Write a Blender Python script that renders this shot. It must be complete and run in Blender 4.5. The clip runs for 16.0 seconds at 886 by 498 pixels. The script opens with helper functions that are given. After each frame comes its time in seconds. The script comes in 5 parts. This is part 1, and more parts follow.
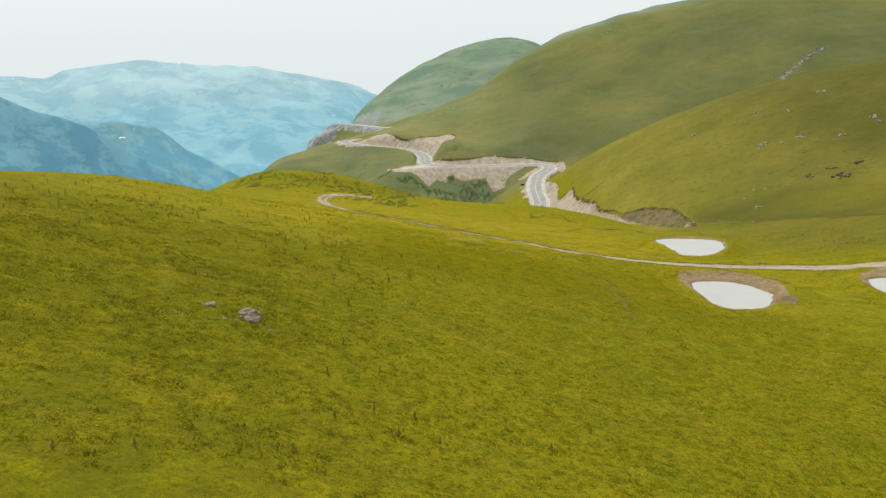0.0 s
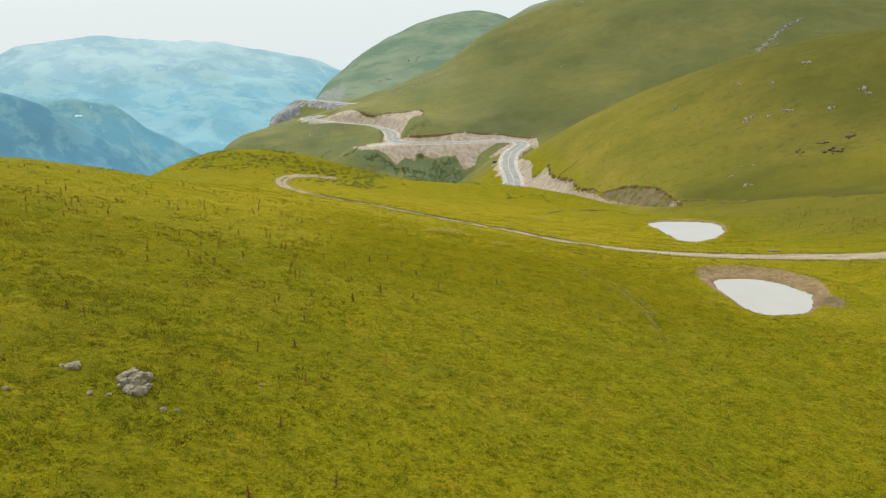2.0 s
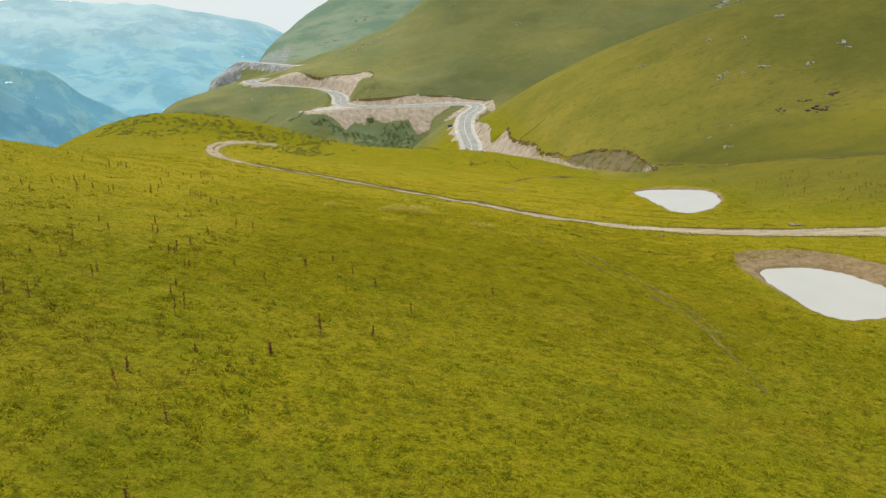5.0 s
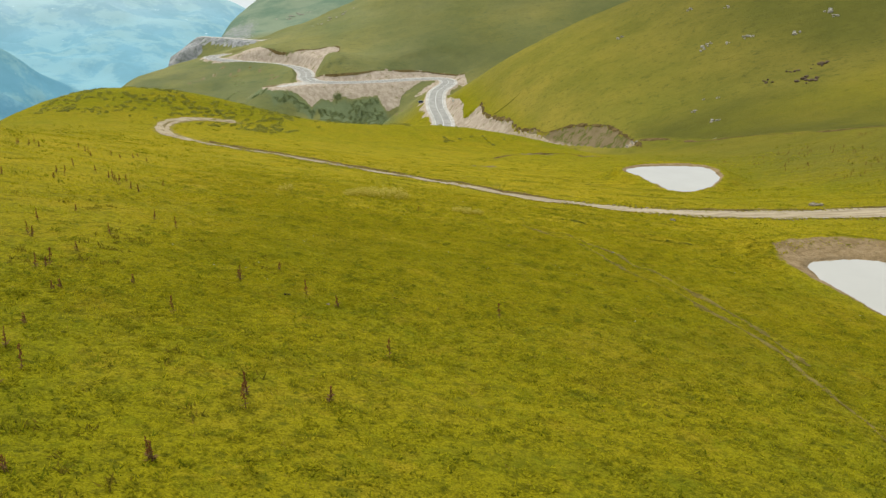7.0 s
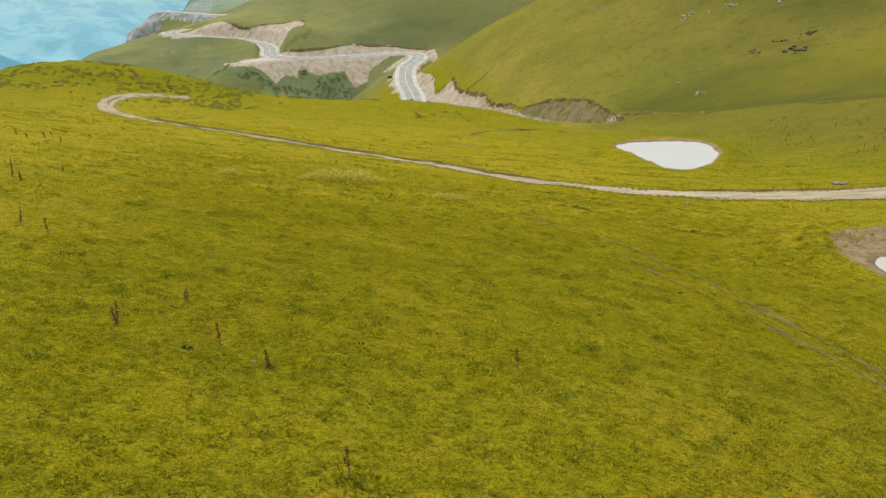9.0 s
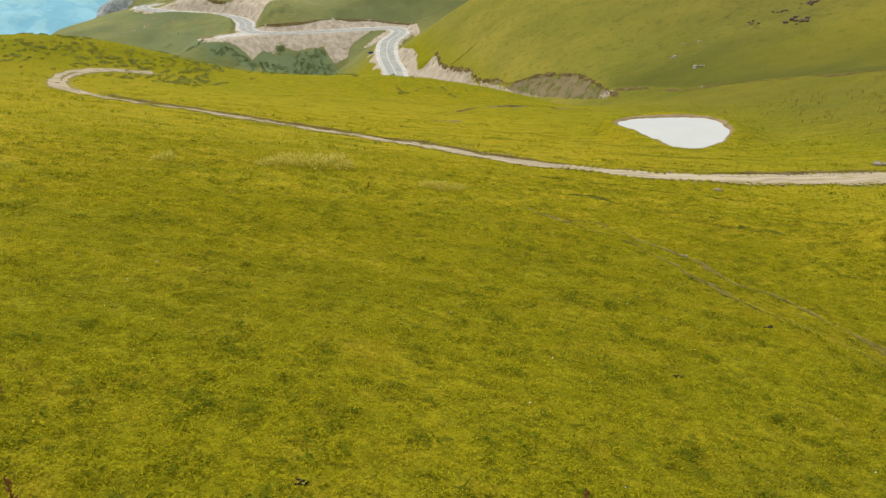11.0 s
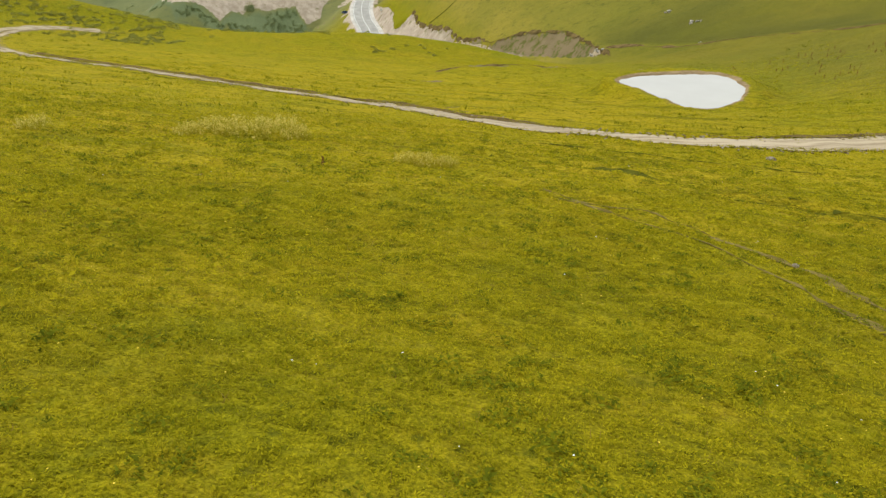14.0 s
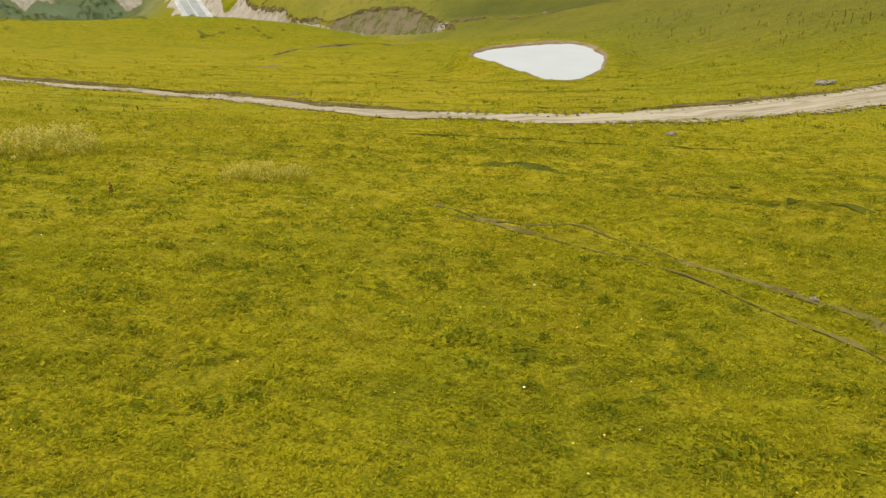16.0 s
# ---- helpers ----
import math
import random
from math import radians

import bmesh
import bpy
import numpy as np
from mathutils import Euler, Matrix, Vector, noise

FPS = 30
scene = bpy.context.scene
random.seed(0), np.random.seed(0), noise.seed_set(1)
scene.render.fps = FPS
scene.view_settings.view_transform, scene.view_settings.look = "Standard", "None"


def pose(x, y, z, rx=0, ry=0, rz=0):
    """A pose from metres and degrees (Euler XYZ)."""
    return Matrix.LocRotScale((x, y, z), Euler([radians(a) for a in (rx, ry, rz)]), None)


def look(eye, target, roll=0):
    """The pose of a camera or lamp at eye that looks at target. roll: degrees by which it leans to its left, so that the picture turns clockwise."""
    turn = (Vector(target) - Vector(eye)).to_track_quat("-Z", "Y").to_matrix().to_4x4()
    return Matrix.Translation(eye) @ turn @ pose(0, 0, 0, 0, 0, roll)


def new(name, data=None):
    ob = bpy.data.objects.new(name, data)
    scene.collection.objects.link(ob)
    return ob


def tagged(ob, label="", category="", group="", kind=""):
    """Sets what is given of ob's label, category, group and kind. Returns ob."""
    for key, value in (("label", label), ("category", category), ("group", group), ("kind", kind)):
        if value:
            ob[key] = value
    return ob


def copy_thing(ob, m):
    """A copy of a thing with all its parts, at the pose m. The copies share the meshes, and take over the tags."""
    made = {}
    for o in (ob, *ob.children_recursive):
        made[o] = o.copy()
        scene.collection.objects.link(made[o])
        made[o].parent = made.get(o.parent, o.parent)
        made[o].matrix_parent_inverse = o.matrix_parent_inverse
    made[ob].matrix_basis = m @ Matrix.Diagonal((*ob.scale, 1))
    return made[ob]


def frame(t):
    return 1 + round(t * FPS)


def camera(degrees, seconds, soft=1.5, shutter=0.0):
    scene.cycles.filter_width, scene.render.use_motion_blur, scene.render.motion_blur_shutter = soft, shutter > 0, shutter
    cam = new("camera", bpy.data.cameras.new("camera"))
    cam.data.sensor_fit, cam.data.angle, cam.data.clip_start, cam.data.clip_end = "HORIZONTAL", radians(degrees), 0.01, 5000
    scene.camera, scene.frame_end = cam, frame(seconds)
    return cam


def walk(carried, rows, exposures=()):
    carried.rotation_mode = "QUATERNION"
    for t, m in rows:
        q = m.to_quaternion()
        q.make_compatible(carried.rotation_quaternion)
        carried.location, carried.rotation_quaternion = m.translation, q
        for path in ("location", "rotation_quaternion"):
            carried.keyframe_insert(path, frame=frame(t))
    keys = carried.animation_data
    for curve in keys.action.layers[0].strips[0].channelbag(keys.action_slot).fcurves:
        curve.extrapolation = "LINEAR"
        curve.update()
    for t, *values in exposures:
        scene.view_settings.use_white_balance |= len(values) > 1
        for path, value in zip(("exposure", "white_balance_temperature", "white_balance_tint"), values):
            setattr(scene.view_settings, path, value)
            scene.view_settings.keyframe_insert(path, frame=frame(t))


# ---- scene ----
cam = camera(57.9, 16.0, soft=1.35)
METRES, EYE, TILT, LEAN, TURN = 125.0, 35.0, -14.7, 0.0, 0.0
ROWS = [
    (0.0, 0.0, 0.0, 0.0, 0.0, 0.0, -0.0),
    (0.5, -0.0025, 0.0457, 0.0057, -0.52, -0.39, 0.17),
    (1.0, -0.0051, 0.0942, 0.0115, -1.11, -0.82, 0.33),
    (1.5, -0.0072, 0.137, 0.0164, -1.67, -1.22, 0.49),
    (2.0, -0.0091, 0.1823, 0.021, -2.3, -1.66, 0.63),
    (2.5, -0.0104, 0.2224, 0.0243, -2.88, -2.07, 0.78),
    (3.0, -0.0114, 0.264, 0.0271, -3.51, -2.52, 0.91),
    (3.5, -0.0118, 0.3009, 0.0292, -4.08, -2.93, 1.05),
    (4.0, -0.0118, 0.34, 0.0308, -4.67, -3.35, 1.2),
    (6.5, -0.007, 0.5123, 0.0345, -7.37, -5.36, 1.9),
    (7.0, -0.0048, 0.5467, 0.0347, -7.93, -5.78, 2.04),
    (7.5, -0.0021, 0.5777, 0.035, -8.44, -6.18, 2.19),
    (8.0, 0.0009, 0.6107, 0.035, -9.0, -6.61, 2.34),
    (8.5, 0.0039, 0.6399, 0.0347, -9.52, -6.99, 2.46),
    (9.0, 0.0073, 0.6701, 0.0344, -10.06, -7.41, 2.58),
    (9.5, 0.0108, 0.6972, 0.0343, -10.52, -7.8, 2.7),
    (10.0, 0.0147, 0.7254, 0.0341, -10.97, -8.21, 2.79),
    (12.5, 0.0338, 0.8463, 0.0329, -11.46, -10.25, 2.84),
    (13.0, 0.0375, 0.8659, 0.0315, -11.56, -10.69, 2.95),
    (13.5, 0.0407, 0.8834, 0.0297, -11.94, -11.09, 3.06),
    (14.0, 0.0447, 0.9031, 0.0278, -12.84, -11.56, 3.32),
    (14.5, 0.0485, 0.9214, 0.0267, -14.39, -12.0, 3.7),
    (15.0, 0.0534, 0.9439, 0.0266, -17.01, -12.56, 4.41),
    (15.5, 0.059, 0.9668, 0.0267, -20.12, -13.12, 5.22),
    (16.0, 0.0656, 0.9916, 0.0273, -23.95, -13.8, 6.14),
]
walk(cam, [(t, pose(0, 0, EYE, TILT, LEAN, TURN) @ pose(METRES * x, METRES * y, METRES * z, 90 + pitch, roll, yaw)) for t, x, y, z, yaw, pitch, roll in ROWS],
     [(0.0, -0.14), (4.0, -0.14), (8.0, -0.10), (12.5, 0.0), (16.0, 0.0)])

# ---- sky and sun: a bright, thinly overcast day ----
SUN_HEIGHT, SUN_TURN = radians(58), radians(-35)      # above the horizon; clockwise from the way the camera looks
world = bpy.data.worlds.new("sky")
scene.world = world
world.use_nodes = True
wn, wl = world.node_tree.nodes, world.node_tree.links
wn.clear()
sky = wn.new("ShaderNodeTexSky")
sky.sky_type, sky.sun_disc, sky.sun_elevation, sky.sun_rotation = "NISHITA", False, SUN_HEIGHT, SUN_TURN
dim = wn.new("ShaderNodeVectorMath")
dim.operation = "SCALE"
dim.inputs["Scale"].default_value = 0.10
cloud = wn.new("ShaderNodeMix")
cloud.data_type = "RGBA"
cloud.inputs["Factor"].default_value = 0.85
cloud.inputs["B"].default_value = (0.94, 1.03, 1.05, 1)
back = wn.new("ShaderNodeBackground")
out = wn.new("ShaderNodeOutputWorld")
wl.new(sky.outputs[0], dim.inputs[0])
wl.new(dim.outputs[0], cloud.inputs["A"])
wl.new(cloud.outputs["Result"], back.inputs["Color"])
wl.new(back.outputs[0], out.inputs["Surface"])

sun = new("sun", bpy.data.lights.new("sun", "SUN"))
sun.data.energy, sun.data.angle, sun.data.color = 2.5, radians(10), (1.0, 0.95, 0.86)
sun.matrix_world = look((math.sin(SUN_TURN) * math.cos(SUN_HEIGHT), math.cos(SUN_TURN) * math.cos(SUN_HEIGHT), math.sin(SUN_HEIGHT)), (0, 0, 0))
scene.view_settings.exposure = 0.0

# ---- materials ----
class Nodes:
    """Short hand for building one node material."""

    def __init__(self, name, roughness=0.9, specular=0.2):
        self.mat = bpy.data.materials.new(name)
        self.mat.use_nodes = True
        self.n, self.l = self.mat.node_tree.nodes, self.mat.node_tree.links
        self.bsdf = self.n["Principled BSDF"]
        self.bsdf.inputs["Roughness"].default_value = roughness
        self.bsdf.inputs["Specular IOR Level"].default_value = specular
        self.place = self.n.new("ShaderNodeTexCoord").outputs["Object"]

    def put(self, value, socket):
        if isinstance(value, (int, float)):
            socket.default_value = value
        elif isinstance(value, tuple):
            socket.default_value = (*value, 1) if len(value) == 3 else value
        else:
            self.l.new(value, socket)

    def noise(self, size, detail=4, rough=0.6, stretch=None, seed=0.0, turn=0.0):
        """0 to 1, blotches of about that size in metres."""
        where = self.n.new("ShaderNodeMapping")
        where.inputs["Location"].default_value = (seed, seed * 1.7, seed * 0.3)
        if stretch and turn:
            where.vector_type = "TEXTURE"
            where.inputs["Rotation"].default_value = (0, 0, turn)
            where.inputs["Scale"].default_value = tuple(1 / s for s in stretch)
        elif stretch:
            where.inputs["Scale"].default_value = stretch
        self.l.new(self.place, where.inputs["Vector"])
        tex = self.n.new("ShaderNodeTexNoise")
        tex.inputs["Scale"].default_value, tex.inputs["Detail"].default_value, tex.inputs["Roughness"].default_value = 1 / size, detail, rough
        self.l.new(where.outputs[0], tex.inputs["Vector"])
        return tex.outputs["Fac"]

    def cells(self, size, feature="F1", randomness=1.0):
        tex = self.n.new("ShaderNodeTexVoronoi")
        tex.feature = feature
        tex.inputs["Scale"].default_value, tex.inputs["Randomness"].default_value = 1 / size, randomness
        self.l.new(self.place, tex.inputs["Vector"])
        return tex.outputs["Distance"]

    def step(self, value, low, high):
        r = self.n.new("ShaderNodeMapRange")
        r.interpolation_type = "SMOOTHSTEP"
        r.inputs["From Min"].default_value, r.inputs["From Max"].default_value = low, high
        self.put(value, r.inputs["Value"])
        return r.outputs["Result"]

    def sum(self, a, b, operation="ADD"):
        m = self.n.new("ShaderNodeMath")
        m.operation = operation
        self.put(a, m.inputs[0])
        self.put(b, m.inputs[1])
        return m.outputs[0]

    def mix(self, a, b, factor, blend="MIX"):
        m = self.n.new("ShaderNodeMix")
        m.data_type, m.blend_type = "RGBA", blend
        self.put(factor, m.inputs["Factor"])
        self.put(a, m.inputs["A"])
        self.put(b, m.inputs["B"])
        return m.outputs["Result"]

    def field(self, name):
        a = self.n.new("ShaderNodeAttribute")
        a.attribute_name = name
        return a.outputs["Fac"]

    def chance(self):
        return self.n.new("ShaderNodeObjectInfo").outputs["Random"]

    def island(self):
        return self.n.new("ShaderNodeNewGeometry").outputs["Random Per Island"]

    def done(self, colour, height=None, depth=0.05, roughness=None):
        self.put(colour, self.bsdf.inputs["Base Color"])
        if height is not None:
            b = self.n.new("ShaderNodeBump")
            b.inputs["Distance"].default_value = depth
            self.put(height, b.inputs["Height"])
            self.l.new(b.outputs[0], self.bsdf.inputs["Normal"])
        if roughness is not None:
            self.put(roughness, self.bsdf.inputs["Roughness"])
        return self.mat


def turf_patches(k, c, much=1.0):
    """Patches of green, dry and dark turf, with ridge-shadow streaks painted in, shared by the sward and the leaves
    that stand in it.
    """
    c = k.mix(c, (0.232, 0.235, 0.007), k.sum(k.step(k.noise(8, 5, 0.62, seed=81), 0.48, 0.64), 0.50 * much, "MULTIPLY"))
    c = k.mix(c, (0.440, 0.285, 0.030), k.sum(k.step(k.noise(11, 5, 0.62, seed=91), 0.50, 0.64), 0.20 * much, "MULTIPLY"))
    c = k.mix(c, (0.460, 0.300, 0.026), k.sum(k.step(k.noise(2.7, 6, 0.68, seed=83), 0.53, 0.68), 0.30 * much, "MULTIPLY"))
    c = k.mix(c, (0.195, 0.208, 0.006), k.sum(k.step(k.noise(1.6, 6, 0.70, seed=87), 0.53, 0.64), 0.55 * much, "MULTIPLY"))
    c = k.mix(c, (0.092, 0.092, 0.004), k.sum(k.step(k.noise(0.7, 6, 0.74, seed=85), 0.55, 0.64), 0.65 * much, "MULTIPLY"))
    # short dark streaks painted as the shadows of small ridges
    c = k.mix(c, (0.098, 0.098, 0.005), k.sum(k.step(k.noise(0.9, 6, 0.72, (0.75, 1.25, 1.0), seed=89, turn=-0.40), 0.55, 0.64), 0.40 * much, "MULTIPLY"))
    return c


def make_ground():
    k = Nodes("pasture", 0.95, 0.04)
    wide, mid, fine = k.noise(34, 3), k.noise(4, 5, 0.65, seed=3), k.noise(0.42, 6, 0.8, seed=7)
    tuft = k.noise(1.3, 6, 0.76, (0.9, 1.2, 1), seed=11)
    lines = k.noise(1.5, 6, 0.74, (0.65, 1.3, 1.3), seed=13)
    c = k.mix((0.272, 0.252, 0.006), (0.325, 0.270, 0.007), k.step(wide, 0.35, 0.65))
    c = turf_patches(k, c)
    # brighter, drier turf on the middle slope, with the lens's brighter centre painted in
    c = k.mix(c, k.mix((0.42, 0.335, 0.011), (0.56, 0.40, 0.017), k.step(k.noise(6, 5, 0.6, seed=61), 0.38, 0.62)), k.sum(k.field("bright_slope"), 0.62, "MULTIPLY"))
    # leaf by leaf: bright tips, with the shade in the gaps painted dark
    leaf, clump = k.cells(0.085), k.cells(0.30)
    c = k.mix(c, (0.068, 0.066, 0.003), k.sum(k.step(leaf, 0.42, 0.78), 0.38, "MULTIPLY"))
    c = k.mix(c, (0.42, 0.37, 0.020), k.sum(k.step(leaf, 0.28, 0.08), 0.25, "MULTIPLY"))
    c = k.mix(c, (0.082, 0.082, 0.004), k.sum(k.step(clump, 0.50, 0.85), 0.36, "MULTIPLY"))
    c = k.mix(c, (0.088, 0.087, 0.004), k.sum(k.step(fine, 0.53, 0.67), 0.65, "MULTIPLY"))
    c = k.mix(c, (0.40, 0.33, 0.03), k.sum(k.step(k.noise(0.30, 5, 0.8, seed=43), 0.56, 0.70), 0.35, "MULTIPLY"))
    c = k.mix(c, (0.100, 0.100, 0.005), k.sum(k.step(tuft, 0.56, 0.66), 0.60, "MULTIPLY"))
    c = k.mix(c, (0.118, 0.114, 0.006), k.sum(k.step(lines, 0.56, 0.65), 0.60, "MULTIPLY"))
    # small dark clumps of broad leaves, and paler ones
    c = k.mix(c, (0.082, 0.088, 0.005), k.sum(k.step(k.sum(k.cells(0.8), k.sum(fine, 0.45, "MULTIPLY")), 0.46, 0.34), 0.68, "MULTIPLY"))
    c = k.mix(c, (0.110, 0.118, 0.006), k.sum(k.step(k.sum(k.cells(2.1), k.sum(tuft, 0.5, "MULTIPLY")), 0.42, 0.30), 0.60, "MULTIPLY"))
    # narrow cattle terraces across the slope, their shaded hollows and lit rims painted on
    terraces = k.noise(2.4, 5, 0.62, (0.20, 1.5, 1.0), seed=63, turn=-0.56)
    c = k.mix(c, (0.106, 0.108, 0.006), k.sum(k.field("terrace"), k.sum(k.step(terraces, 0.53, 0.63), 0.70, "MULTIPLY"), "MULTIPLY"))
    c = k.mix(c, (0.42, 0.33, 0.03), k.sum(k.field("terrace"), k.sum(k.step(terraces, 0.46, 0.36), 0.30, "MULTIPLY"), "MULTIPLY"))
    folds = k.noise(9, 6, 0.72, (0.30, 1.5, 1.5), seed=17)
    c = k.mix(c, (0.155, 0.165, 0.008), k.sum(k.step(folds, 0.54, 0.63), 0.32, "MULTIPLY"))
    # darker weedy turf on the near left, partly the lens's dim corner painted in
    c = k.mix(c, (0.150, 0.142, 0.008), k.sum(k.field("herb"), k.sum(k.step(k.noise(3.5, 5, 0.7, seed=51), 0.35, 0.6), 0.65, "MULTIPLY"), "MULTIPLY"))
    # cooler, drier grass on the high hills, with haze in its blue; lusher and darker in their hollows
    high = k.mix((0.180, 0.170, 0.030), (0.300, 0.240, 0.042), k.step(k.noise(70, 6, 0.62, seed=5), 0.32, 0.68))
    high = k.mix(high, (0.120, 0.128, 0.022), k.sum(k.step(k.noise(24, 7, 0.72, (0.6, 1, 1.6), seed=25), 0.46, 0.66), 0.4, "MULTIPLY"))
    high = k.mix(high, (0.060, 0.070, 0.022), k.sum(k.step(k.noise(3.2, 9, 0.84, (0.55, 1, 1.8), seed=45), 0.52, 0.64), 0.75, "MULTIPLY"))
    c = k.mix(c, high, k.field("hill"))
    # darker grass colour, with the shade on the nearer hill's flank painted into it
    c = k.mix(c, k.mix((0.066, 0.075, 0.016), (0.122, 0.116, 0.021), k.noise(7, 7, 0.78, seed=67)), k.sum(k.field("shade_turf"), 0.88, "MULTIPLY"))
    c = k.mix(c, (0.062, 0.068, 0.016), k.sum(k.field("hill"), k.sum(k.step(k.noise(1.9, 9, 0.82, (0.7, 1, 1.4), seed=93), 0.53, 0.63), 0.45, "MULTIPLY"), "MULTIPLY"))
    # distance haze mixed into the grass colour as a pale blue-green
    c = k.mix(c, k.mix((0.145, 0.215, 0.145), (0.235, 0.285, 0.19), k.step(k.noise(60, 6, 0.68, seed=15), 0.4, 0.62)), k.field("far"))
    c = k.mix(c, k.mix((0.130, 0.165, 0.080), (0.200, 0.230, 0.110), k.noise(2.4, 6, 0.75, seed=69)), k.field("scrub"))
    ragged = k.sum(k.noise(2.5, 5, 0.7, seed=23), 0.5, "SUBTRACT")
    streak = k.noise(3.0, 5, 0.7, (1, 1, 0.25), seed=29)
    earth = k.mix((0.37, 0.29, 0.215), (0.55, 0.455, 0.355), k.step(streak, 0.3, 0.7))
    earth = k.mix(earth, (0.17, 0.165, 0.045), k.sum(k.step(k.noise(5, 6, 0.72, seed=57), 0.56, 0.64), 0.70, "MULTIPLY"))
    earth = k.mix(earth, (0.20, 0.15, 0.11), k.sum(k.step(k.noise(1.2, 4, 0.7, seed=31), 0.55, 0.8), 0.6, "MULTIPLY"))
    earth = k.mix(earth, k.mix(k.mix((0.16, 0.118, 0.058), (0.30, 0.230, 0.132), streak), (0.125, 0.130, 0.028), k.step(k.noise(3.0, 6, 0.75, (1, 1, 0.4), seed=53), 0.48, 0.60)), k.field("brown"))
    c = k.mix(c, earth, k.step(k.sum(k.field("earth"), ragged), 0.42, 0.58))
    rock = k.mix((0.20, 0.205, 0.205), (0.43, 0.425, 0.41), k.step(k.noise(7, 7, 0.78, (1, 1, 0.35), seed=41), 0.35, 0.65))
    rock = k.mix(rock, (0.10, 0.13, 0.06), k.sum(k.step(k.noise(6, 6, 0.7, seed=47), 0.55, 0.64), 0.7, "MULTIPLY"))
    c = k.mix(c, rock, k.step(k.sum(k.field("rock"), ragged), 0.42, 0.58))
    mud = k.mix((0.27, 0.185, 0.09), (0.40, 0.285, 0.16), k.step(k.noise(1.3, 6, 0.75, seed=37), 0.35, 0.65))
    mud = k.mix(mud, (0.19, 0.14, 0.06), k.sum(k.step(k.noise(0.5, 5, 0.75, seed=39), 0.56, 0.68), 0.5, "MULTIPLY"))
    c = k.mix(c, mud, k.step(k.sum(k.field("mud"), k.sum(ragged, 0.9, "MULTIPLY")), 0.36, 0.64))
    c = k.mix(c, (0.13, 0.095, 0.055), k.sum(k.field("wet"), 0.85, "MULTIPLY"))
    worn = k.mix((0.20, 0.155, 0.06), (0.30, 0.23, 0.12), mid)
    c = k.mix(c, worn, k.step(k.sum(k.field("worn"), ragged), 0.40, 0.75))
    relief = k.sum(k.sum(k.field("terrace"), k.sum(terraces, -1.2, "MULTIPLY"), "MULTIPLY"), k.sum(k.sum(k.sum(fine, 0.35, "MULTIPLY"), k.sum(k.sum(tuft, 0.8, "MULTIPLY"), k.sum(k.sum(lines, 0.9, "MULTIPLY"), k.sum(folds, 1.6, "MULTIPLY")))), k.sum(k.sum(leaf, 0.12, "MULTIPLY"), k.sum(clump, 0.25, "MULTIPLY")), "SUBTRACT"))
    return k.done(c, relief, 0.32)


def make_gravel(name, dark, light, size=0.8, weeds=0.0):
    k = Nodes(name, 1.0, 0.0)
    c = k.mix(dark, light, k.step(k.noise(size * 3, 6, 0.7), 0.35, 0.65))
    c = k.mix(c, tuple(v * 0.6 for v in dark), k.sum(k.step(k.noise(size * 0.4, 4, 0.7, seed=4), 0.58, 0.75), 0.5, "MULTIPLY"))
    if weeds:
        c = k.mix(c, (0.19, 0.17, 0.03), k.sum(k.step(k.noise(size * 1.6, 6, 0.75, seed=12), 0.54, 0.64), weeds, "MULTIPLY"))
        c = k.mix(c, tuple(v * 0.55 for v in dark), k.sum(k.step(k.noise(size * 2.5, 6, 0.75, seed=14), 0.52, 0.66), 0.6, "MULTIPLY"))
    return k.done(c, k.noise(size * 0.5, 5, 0.75, seed=2), 0.05)


def make_track(name, dark, light, grass):
    """Gravel worn into long streaks by wheels, with grass and mud between them."""
    k = Nodes(name, 1.0, 0.0)
    c = k.mix(dark, light, k.step(k.noise(1.3, 6, 0.7, (0.16, 1.3, 1), turn=-0.12), 0.32, 0.62))
    c = k.mix(c, tuple(v * 0.55 for v in dark), k.sum(k.step(k.noise(0.9, 6, 0.75, (0.2, 1.4, 1), seed=4, turn=-0.12), 0.57, 0.68), 0.6, "MULTIPLY"))
    c = k.mix(c, grass, k.sum(k.step(k.noise(1.5, 6, 0.75, (0.35, 1, 1), seed=12, turn=-0.12), 0.58, 0.66), 0.75, "MULTIPLY"))
    c = k.mix(c, tuple(min(1, v * 1.15) for v in light), k.step(k.cells(0.14), 0.16, 0.08))
    return k.done(c, k.noise(0.3, 5, 0.75, seed=2), 0.06)


def make_water():
    k = Nodes("pond water", 0.03, 0.5)
    c = k.mix((0.44, 0.42, 0.37), (0.52, 0.49, 0.44), k.noise(6, 3))
    k.bsdf.inputs["IOR"].default_value = 1.33
    return k.done(c, k.noise(0.7, 3), 0.002)


def make_stone(name, dark, light, size):
    k = Nodes(name, 1.0, 0.03)
    c = k.mix(dark, light, k.step(k.noise(size, 6, 0.7), 0.35, 0.65))
    c = k.mix(c, (0.16, 0.17, 0.09), k.sum(k.step(k.noise(size * 1.7, 4, seed=6), 0.58, 0.7), 0.6, "MULTIPLY"))
    return k.done(c, k.noise(size * 0.4, 6, 0.75, seed=8), size * 0.12)


def make_plain(name, colour, roughness=0.7, metal=0.0, vary=0.25):
    k = Nodes(name, roughness, 0.3 if roughness < 0.85 else 0.03)
    k.bsdf.inputs["Metallic"].default_value = metal
    c = k.mix(tuple(v * (1 - vary) for v in colour), tuple(v * (1 + vary) for v in colour), k.noise(0.12, 4))
    return k.done(c)


